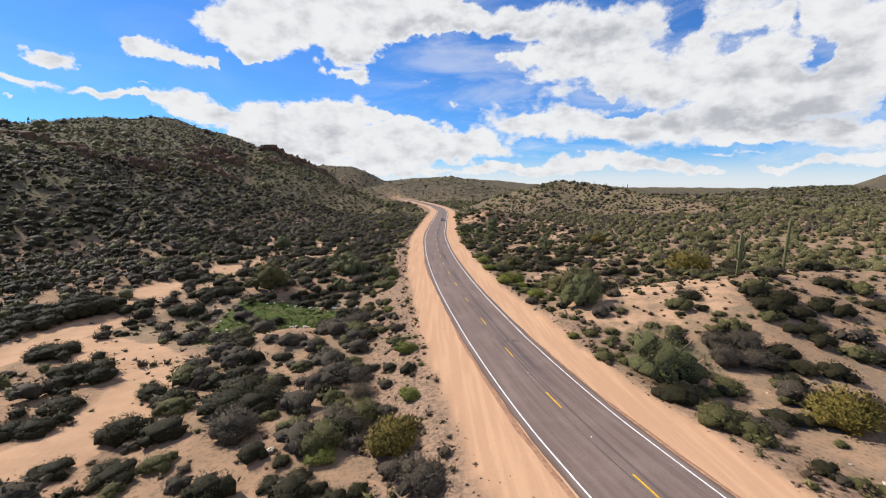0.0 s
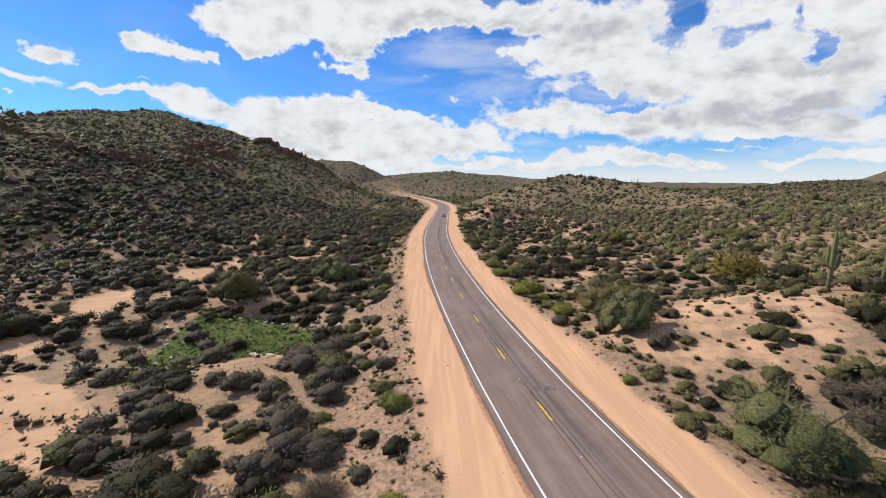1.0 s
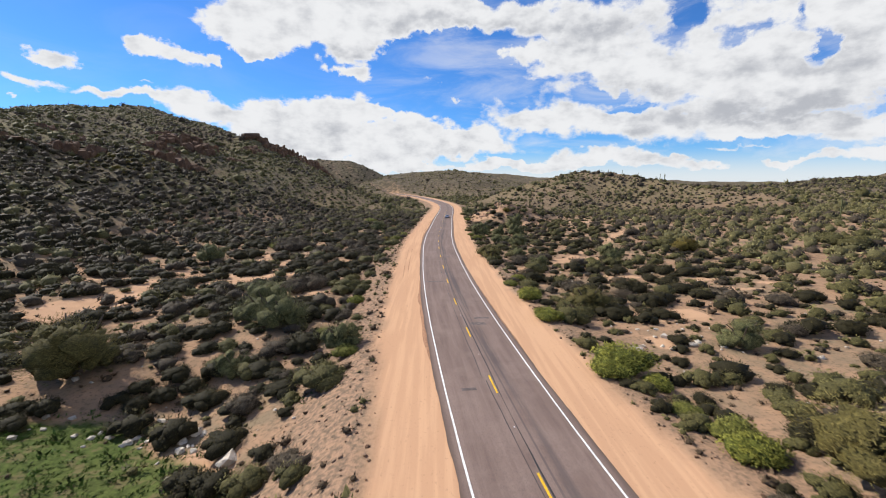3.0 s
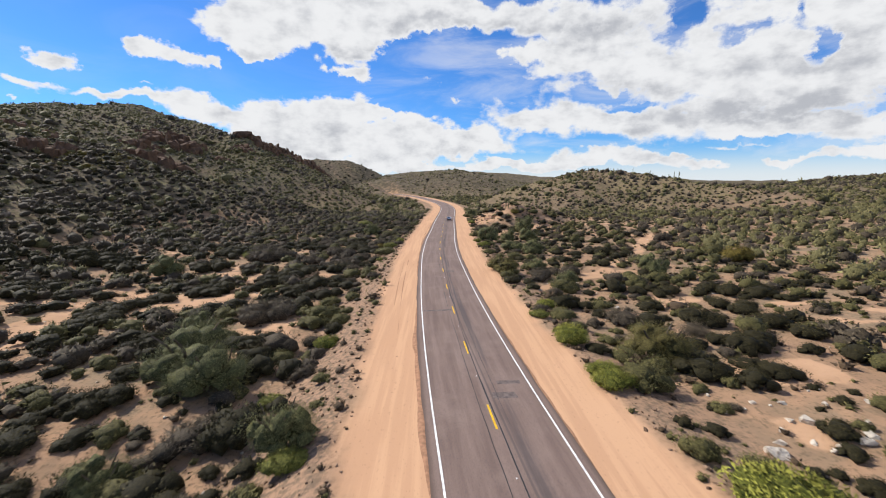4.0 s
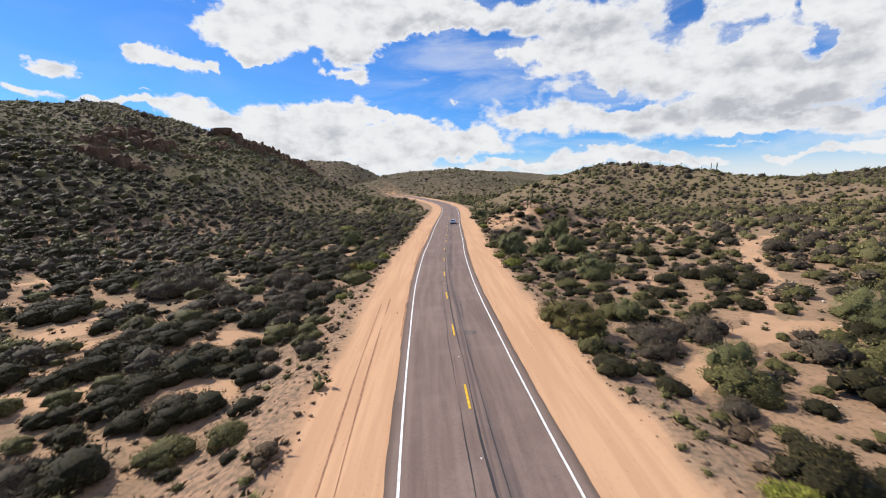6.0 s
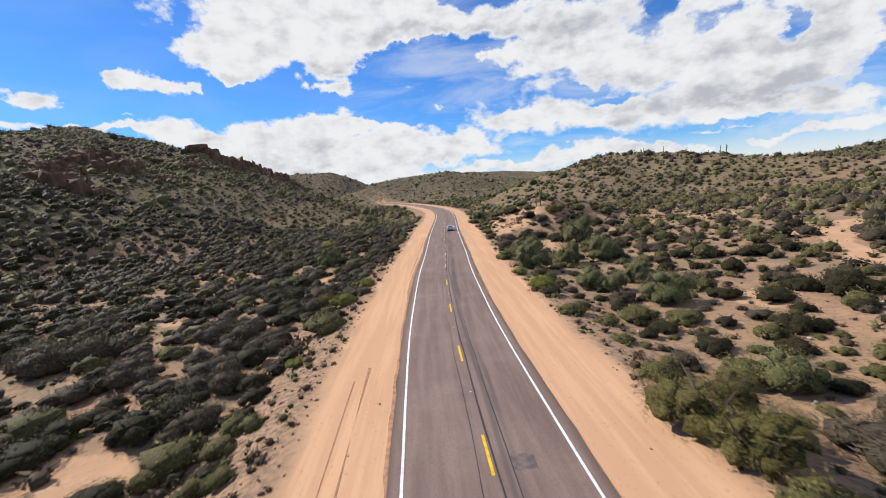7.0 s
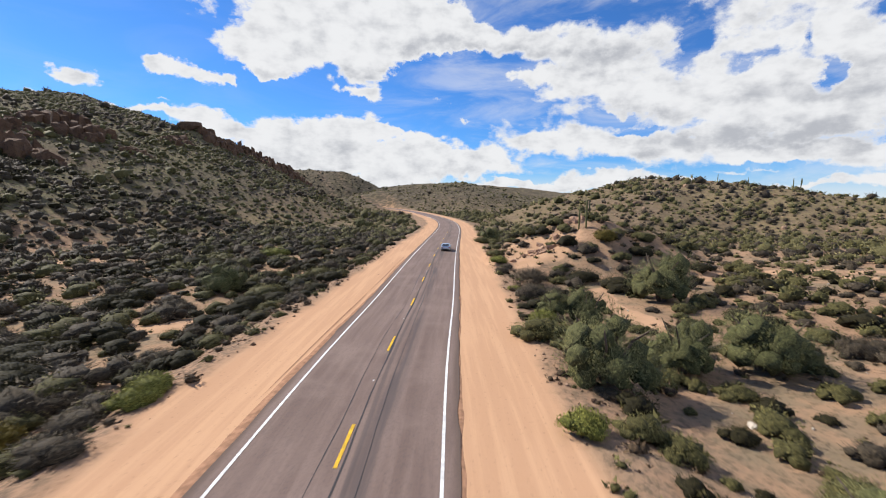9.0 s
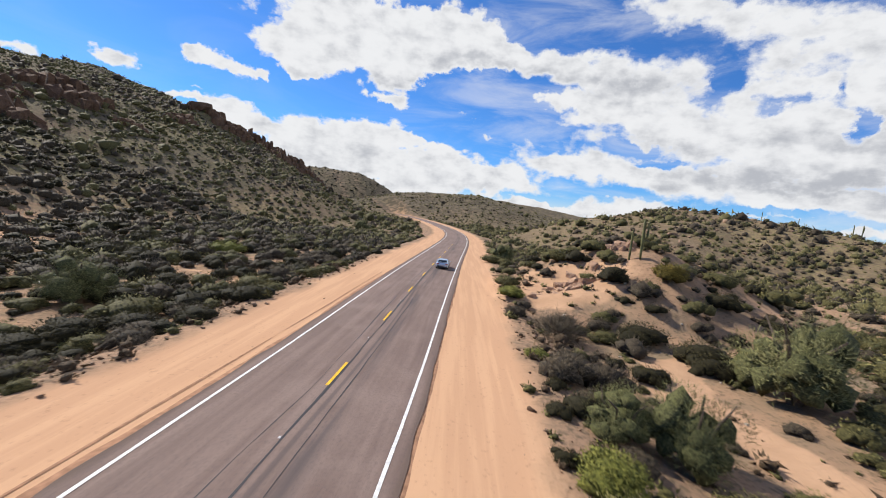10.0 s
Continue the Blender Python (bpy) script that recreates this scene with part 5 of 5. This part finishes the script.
def outcrop(x, y, wide, deep, high, count, seed, mat=RED_ROCK, label="weathered dark red rock outcrop on the hillside", slab=False):
    rng = np.random.default_rng(seed)
    thing = tagged(new("rock_outcrop"), label, "rock", "outcrops on the hill")
    thing.location = (x, y, float(land(x, y)))
    for k in range(int(count * 1.5)):
        u, v = rng.uniform(-0.5, 0.5) * wide, rng.uniform(-0.5, 0.5) * deep
        k2 = rng.uniform(0.35, 0.75) * (1 - abs(u) / wide)
        a, b = hull(rng, (wide * rng.uniform(0.14, 0.34), deep * rng.uniform(0.25, 0.55), high * 2.0 * k2 + 0.8), 22)
        part("boulder", (a + np.array([u, v, float(land(x + u, y + v)) - thing.location[2] + (0.1 if slab else 0.0) * high - 0.5]), b), mat, thing)
    if slab:
        a, b = hull(rng, (wide * 0.9, deep, high * 1.1), 60)
        a[:, 2] = np.minimum(a[:, 2], high * (0.30 + 0.004 * a[:, 0]))
        part("boulder", (a + np.array([0, 0, high * 0.28]), b), RED_ROCK, thing, "flat-topped cap boulder")
    return thing


outcrop(-175, 486, 19, 10, 8, 7, 1, slab=True, label="flat-topped dark rock cap on the hill crest")
CRAGS = (
    (-184, 393, 34, 18, 15, 20), (-168, 349, 34, 20, 16, 22), (-194, 372, 24, 14, 10, 12), (-172, 274, 22, 12, 11, 16), (-205, 250, 46, 14, 7, 20), (-196, 180, 40, 14, 7, 16),
    (-164, 492, 16, 18, 12, 20), (-157, 512, 16, 22, 13, 22), (-151, 536, 16, 24, 13, 22), (-146, 560, 16, 24, 13, 22), (-141, 584, 16, 24, 12, 20), (-137, 606, 15, 24, 11, 18),
)
CRAGS += (
    (-134, 628, 14, 20, 9, 14), (-150, 505, 12, 14, 7, 8), (-138, 575, 14, 18, 9, 9), (-155, 440, 18, 16, 7, 10), (-150, 395, 16, 12, 5, 8), (-205, 310, 26, 14, 7, 12),
    (-206, 412, 34, 14, 11, 22), (-222, 432, 30, 14, 9, 18),
)
for k, (x, y, wide, deep, high, count) in enumerate(CRAGS):
    outcrop(x, y, wide, deep, high, count, 20 + k)


for k, (x, y, wide, deep, high, count) in enumerate(((25, 240, 7, 5, 1.6, 12), (29.5, 244, 6, 4, 1.6, 9), (20, 238, 5, 4, 1.0, 8))):
    outcrop(x, y, wide, deep, high, count, 60 + k, PINK_ROCK, "pale pinkish weathered rock ledge on the roadside knoll")


def stones(name, label, mat, x, y, size, seed, kinds=8):
    rng = np.random.default_rng(seed)
    shapes = [hull(rng, (2, rng.uniform(1.3, 2), rng.uniform(0.9, 1.5)), 11) for k in range(kinds)]
    return tagged(joined_plants(name, label, mat, shapes, x, y, size, np.ones(len(x)), rng, -0.02), category="stones")


def strew():
    # pale stones in the green hollow: single ones
    rng = np.random.default_rng(77)
    shapes = []
    for k in range(5):
        v, f = hull(rng, (2, 1.6, 1.2), 13)
        ob = mesh_object("boulder", v, f, PALE_ROCK)
        shapes.append(tagged(ob, "pale weathered boulder in the grassy hollow", "rock", "pale boulders in the hollow"))
    for k in range(110):
        a, r = rng.uniform(0, 6.28), rng.uniform(0.75, 1.15)
        x, y = (-26 + math.cos(a) * 13 * r, 82 + math.sin(a) * 9.5 * r) if k < 90 else (rng.uniform(20, 36), rng.uniform(96, 104))
        size = 0.36 * math.exp(rng.normal(0, 0.4))
        m = Matrix.Translation((x, y, float(land(x, y)) + size * 0.12)) @ Matrix.Rotation(rng.uniform(0, 6.28), 4, "Z") @ Matrix.Diagonal((size, size, size, 1))
        ob = shapes[k % 5] if k < 5 else copy_thing(shapes[k % 5], m)
        ob.matrix_basis = m
    rng, x, y = scatter(31, -20, 45, 8, 262, 0.8)
    s = off_road(x, y)
    keep = ((s < -9.0) & (s > -16.5) | (s > 9.2) & (s < 12.5)) & (rng.uniform(0, 1, len(x)) < 0.75)
    keep |= (np.abs(s) > 5.2) & (np.abs(s) < 9.2) & (rng.uniform(0, 1, len(x)) < 0.03)
    x, y = x[keep], y[keep]
    size = np.where(np.abs(off_road(x, y)) < 9.2, 0.035, 0.105) * np.exp(rng.normal(0, 0.5, len(x)))
    half = rng.uniform(0, 1, len(x)) < 0.45
    stones("bank_stones", "loose dark reddish brown stones along the road banks", RED_ROCK, x[half], y[half], size[half], 32)
    stones("bank_stones", "loose orange-brown stones along the road banks", RIDGE_ROCK, x[~half], y[~half], size[~half], 39)
    rng, x, y = scatter(33, -70, 100, 8, 262, 2.4)
    keep = (np.abs(off_road(x, y)) > 14) & (rng.uniform(0, 1, len(x)) < 0.22)
    x, y = x[keep], y[keep]
    stones("flat_stones", "pale loose stones on the sandy flats", PALE_ROCK, x, y, 0.14 * np.exp(rng.normal(0, 0.5, len(x))), 34)

    # broken rock on the hillsides
    for seed, mat, box_, cell, share, size in ((35, HILL_ROCK, (-300, -78, 120, 640), 4.6, 0.62, 0.62), (37, RIDGE_ROCK, (58, 225, 290, 440), 3.6, 0.5, 0.5)):
        rng, x, y = scatter(seed, *box_, cell)
        z = land(x, y)
        keep = (z > (3 if seed == 35 else -1)) & (rng.uniform(0, 1, len(x)) < share + 0.7 * fbm(x, y, 22, 3, 161))
        x, y = x[keep], y[keep]
        keep = seen_from_road(x, y)
        x, y = x[keep], y[keep]
        stones("hill_rocks", "broken weathered rock strewn over the stony slopes", mat, x, y, size * np.exp(rng.normal(0, 0.5, len(x))), seed + 1, 10)


strew()

# ---- wear of the road ----
for k, (a, y0, y1) in enumerate(((-0.62, 90, 260), (0.22, 40, 275), (0.95, 100, 255), (-0.3, 20, 90))):
    ys = np.arange(y0, y1, 0.5)
    wander = a + 0.20 * fbm(ys, ys * 0 + k * 9.0, 14, 5, 200 + k)
    wide = (0.055 if k == 1 else 0.026) * np.clip(0.75 + 0.9 * fbm(ys, ys * 0 + 5.0 * k, 6, 3, 220 + k), 0.1, 1.5)
    bend = road_x(ys + 0.5) - road_x(ys - 0.5)
    strip = []
    for side in (-1, 1):
        off = wander + side * wide
        strip.append(np.stack([road_x(ys) + off, ys - bend * off, road_z(ys) + 0.091 - 0.018 * np.abs(off)], 1))
    v = np.stack(strip, 1).reshape(-1, 3)
    i = np.arange(len(ys) - 1) * 2
    ob = mesh_object("sealed_crack", v, np.stack([i, i + 1, i + 3, i + 2], 1), TAR)
    ob.parent = road
    tagged(ob, "dark sealed lengthwise crack")
for a, b, y0, y1 in ((-3.6, -0.2, 125.2, 125.8), (0.6, 2.4, 103.4, 104.3), (1.4, 3.2, 105.6, 106.2), (0.5, 2.6, 55.6, 56.6), (0.8, 2.0, 148.5, 149.6), (-2.6, -1.4, 88.0, 88.5)):
    marking("tar_patch", np.linspace(y0, y1, 6), a, b, 0.0895, PATCH, "dark worn asphalt patch", 0.12)
for k in range(-8, 17):
    y0 = 111.7 + 12.2 * k + 7.6
    v, f = BALLS[1]
    ob = mesh_object("road_stud", v * np.array([0.06, 0.06, 0.025]), f, WHITE_PAINT)
    ob.location = (float(road_x(y0)), y0, float(road_z(y0)) + 0.095)
    ob.parent = road

for a, y0, y1, wide in ((-6.55, 118, 162, 0.07), (-7.35, 128, 160, 0.05), (-5.35, 186, 246, 0.06)):
    ys = np.arange(y0, y1, 0.5)
    wander = a + 0.22 * fbm(ys, ys * 0 + a, 30, 3, 240)
    half = wide * np.clip(0.55 + 1.2 * fbm(ys, ys * 0 + 3 * a, 9, 3, 242), 0.0, 1.5)
    bend = road_x(ys + 0.5) - road_x(ys - 0.5)
    strip = [np.stack([road_x(ys) + off, ys - bend * off, road_z(ys) + 0.055 - 0.02 * np.abs(off)], 1) for off in (wander - half, wander + half)]
    i = np.arange(len(ys) - 1) * 2
    ob = mesh_object("tyre_rut", np.stack(strip, 1).reshape(-1, 3), np.stack([i, i + 1, i + 3, i + 2], 1), RUT_SAND)
    ob.parent = road
    tagged(ob, "dark wheel rut in the sandy shoulder")
for side in (-1, 1):
    ys = np.arange(10, 262, 0.35)
    swell = np.clip(0.55 + 0.9 * fbm(ys, ys * 0 + side, 22, 4, 246), 0.0, 1.2) * (1.0 if side < 0 else 0.45)
    bend = road_x(ys + 0.5) - road_x(ys - 0.5)
    edge = 0.10 * fbm(ys, ys * 0 + 9 * side, 2.2, 3, 248)
    strip = []
    for o, h in ((4.30, -0.03), (4.58, 0.05), (4.85, 0.055), (5.3, -0.06)):
        off = side * (4.42 + (o - 4.42) * swell + edge)
        strip.append(np.stack([road_x(ys) + off, ys - bend * off, road_z(ys) + 0.012 + h * swell + 0.036 - 0.02 * np.abs(off)], 1))
    v = np.stack(strip, 1).reshape(-1, 3)
    i = ((np.arange(len(ys) - 1) * 4)[:, None] + np.arange(3)).ravel()
    ob = mesh_object("sand_berm", v, np.stack([i, i + 1, i + 5, i + 4], 1), RUT_SAND, True)
    ob.parent = road
    tagged(ob, "low reddish sand berm along the asphalt edge")

# ---- the car ----
CAR_PAINT = plain("silver_blue_car_paint", (0.56, 0.66, 0.78), 0.25, 0.35, 0.5, 0.03, 1.0)
CAR_GLASS = plain("dark_car_glass", (0.015, 0.018, 0.022), 0.06, 0.0, 0.6, 0.0, 1.0)
CAR_TRIM = plain("black_car_trim", (0.02, 0.02, 0.02), 0.5, 0.0, 0.4, 0.1, 4.0)
RUBBER = plain("tyre_rubber", (0.025, 0.025, 0.025), 0.85, 0.0, 0.2, 0.1, 9.0)
ALLOY = plain("dark_alloy", (0.16, 0.16, 0.17), 0.35, 0.9, 0.5, 0.05, 4.0)
LAMP_RED = plain("red_lamp_lens", (0.35, 0.01, 0.012), 0.15, 0.0, 0.5, 0.05, 4.0)
PLATE_PALE = plain("pale_plate", (0.55, 0.56, 0.58), 0.5, 0.0, 0.4, 0.05, 4.0)


def loft(sections):
    """Quads through rings of equal count, closed by fans at both ends, as triangles."""
    n = len(sections[0])
    v = np.concatenate([np.array(r, float) for r in sections])
    f = []
    for i in range(len(sections) - 1):
        for k in range(n):
            a, b = i * n + k, i * n + (k + 1) % n
            f += [(a, b + n, b), (a, a + n, b + n)]
    for base, flip in ((0, 1), ((len(sections) - 1) * n, 0)):
        for k in range(1, n - 1):
            f.append((base, base + k, base + k + 1) if flip else (base, base + k + 1, base + k))
    return v, np.array(f)


def ring(y, half, low, high, tuck=0.9, round_off=0.09):
    """A car body's cross-section: tucked in below, rounded at the shoulder."""
    r = round_off
    right = [(half * tuck, low), (half * 0.98, low + 0.16), (half, low + 0.36 * (high - low)), (half, high - 2 * r), (half - 0.35 * r, high - 0.7 * r), (half - 1.3 * r, high - 0.1 * r), (half * 0.5, high + 0.012)]
    return [(x, y, z) for x, z in right] + [(-x, y, z) for x, z in reversed(right)]


def box(x, y, z, a, b, c):
    v = np.array([(i * a / 2 + x, j * b / 2 + y, k * c / 2 + z) for i in (-1, 1) for j in (-1, 1) for k in (-1, 1)])
    f = np.array([(0, 1, 3), (0, 3, 2), (4, 6, 7), (4, 7, 5), (0, 4, 5), (0, 5, 1), (2, 3, 7), (2, 7, 6), (0, 2, 6), (0, 6, 4), (1, 5, 7), (1, 7, 3)])
    return v, f


def wheel(car, x, y):
    out = 1 if x > 0 else -1
    prof = ((-0.11, 0.235), (-0.125, 0.27), (-0.12, 0.325), (-0.06, 0.338), (0.06, 0.338), (0.12, 0.325), (0.125, 0.27), (0.11, 0.235))
    rings = [[(x + d, y + r * math.cos(a * math.pi / 12), 0.338 + r * math.sin(a * math.pi / 12)) for a in range(24)] for d, r in prof]
    tyre = part("wheel", loft(rings), RUBBER, car, "black tyre on a dark alloy rim", True)
    spokes = []
    for k in range(5):
        m = Matrix.Rotation(k * 2 * math.pi / 5, 3, "X")
        v, f = box(0, 0, 0.12, 0.05, 0.07, 0.23)
        spokes.append((np.array([(m @ Vector(p))[:] for p in v]) + np.array([x + out * 0.09, y, 0.338]), f))
    rim = [[(x + d, y + r * math.cos(a * math.pi / 12), 0.338 + r * math.sin(a * math.pi / 12)) for a in range(24)] for d, r in ((-0.1, 0.236), (0.02 * out, 0.236))]
    part("rim", join([loft(rim)] + spokes), ALLOY, tyre, "dark five-spoke alloy rim")


def build_car(x, y):
    car = tagged(new("car"), "silver blue two-door coupe on the asphalt road", "car")
    body = [ring(-2.38, 0.72, 0.42, 0.80, 0.95, 0.05), ring(-2.34, 0.84, 0.34, 0.95, 0.94, 0.06), ring(-2.15, 0.92, 0.26, 1.03), ring(-1.75, 0.94, 0.20, 1.05), ring(-1.2, 0.95, 0.18, 1.0), ring(-0.4, 0.91, 0.18, 0.96),
            ring(0.5, 0.91, 0.18, 0.95), ring(1.1, 0.93, 0.18, 0.95), ring(1.6, 0.935, 0.2, 0.88), ring(2.05, 0.88, 0.24, 0.78), ring(2.3, 0.76, 0.3, 0.66), ring(2.4, 0.6, 0.36, 0.56, 0.95, 0.05)]
    part("body", loft(body), CAR_PAINT, car, "silver blue metallic bodywork", True)

    def cab(y0, half_low, half_top, low, high):
        return [(half_low, y0, low), (half_low * 0.4 + half_top * 0.6, y0, low * 0.4 + high * 0.6), (half_top, y0, high - 0.05), (half_top - 0.12, y0, high), (-half_top + 0.12, y0, high), (-half_top, y0, high - 0.05), (-half_low * 0.4 - half_top * 0.6, y0, low * 0.4 + high * 0.6), (-half_low, y0, low)]
    part("window", loft([cab(-1.75, 0.78, 0.70, 0.98, 1.05), cab(-1.2, 0.82, 0.66, 0.94, 1.24), cab(-0.75, 0.83, 0.62, 0.92, 1.345), cab(0.2, 0.83, 0.61, 0.9, 1.36), cab(0.75, 0.82, 0.64, 0.9, 1.2), cab(1.3, 0.78, 0.72, 0.9, 0.96)]), CAR_GLASS, car, "dark tinted window glass", True)

    def skin(y0, half, z):
        return [(half, y0, z - 0.055), (half - 0.11, y0, z + 0.012), (-half + 0.11, y0, z + 0.012), (-half, y0, z - 0.055), (-half + 0.02, y0, z - 0.08), (half - 0.02, y0, z - 0.08)]
    part("roof", loft([skin(-0.95, 0.645, 1.30), skin(-0.7, 0.635, 1.36), skin(-0.2, 0.63, 1.375), skin(0.25, 0.63, 1.37), skin(0.45, 0.635, 1.32)]), CAR_PAINT, car, "", True)
    for side in (-1, 1):
        part("pillar", tube([(side * 0.79, -1.72, 1.03), (side * 0.70, -1.2, 1.22), (side * 0.635, -0.8, 1.33)], [0.07, 0.06, 0.05], 6), CAR_PAINT, car)
        part("pillar", tube([(side * 0.78, 1.2, 0.97), (side * 0.69, 0.75, 1.21), (side * 0.63, 0.35, 1.345)], [0.04, 0.04, 0.04], 6), CAR_PAINT, car)
        mirror = hull(np.random.default_rng(3), (0.22, 0.14, 0.15), 30)
        part("mirror", (mirror[0] + np.array([side * 1.0, 0.85, 1.0]), mirror[1]), CAR_PAINT, car, "", True)
        part("tail_light", box(side * 0.66, -2.335, 0.83, 0.40, 0.10, 0.11), LAMP_RED, car, "slim red tail light")
        for k in (0.42, 0.60):
            part("exhaust_pipe", tube([(side * k, -2.30, 0.33), (side * k, -2.42, 0.33)], [0.05, 0.05], 12), ALLOY, car)
        for yy in (-1.42, 1.38):
            wheel(car, side * 0.83, yy)
    part("bumper", box(0, -2.31, 0.36, 1.45, 0.16, 0.20), CAR_TRIM, car, "black lower rear bumper")
    part("spoiler", box(0, -2.20, 1.055, 1.36, 0.20, 0.03), CAR_TRIM, car, "black boot lip spoiler")
    part("number_plate", box(0, -2.385, 0.70, 0.34, 0.02, 0.15), PLATE_PALE, car, "plain pale number plate")
    turn = -math.atan(float(road_x(y + 1) - road_x(y - 1)) / 2)
    car.matrix_basis = Matrix.Translation((x, y, float(road_z(y)) + 0.085 - 0.018 * 1.9)) @ Matrix.Rotation(turn, 4, "Z")


build_car(float(road_x(257)) + 1.75, 257.0)
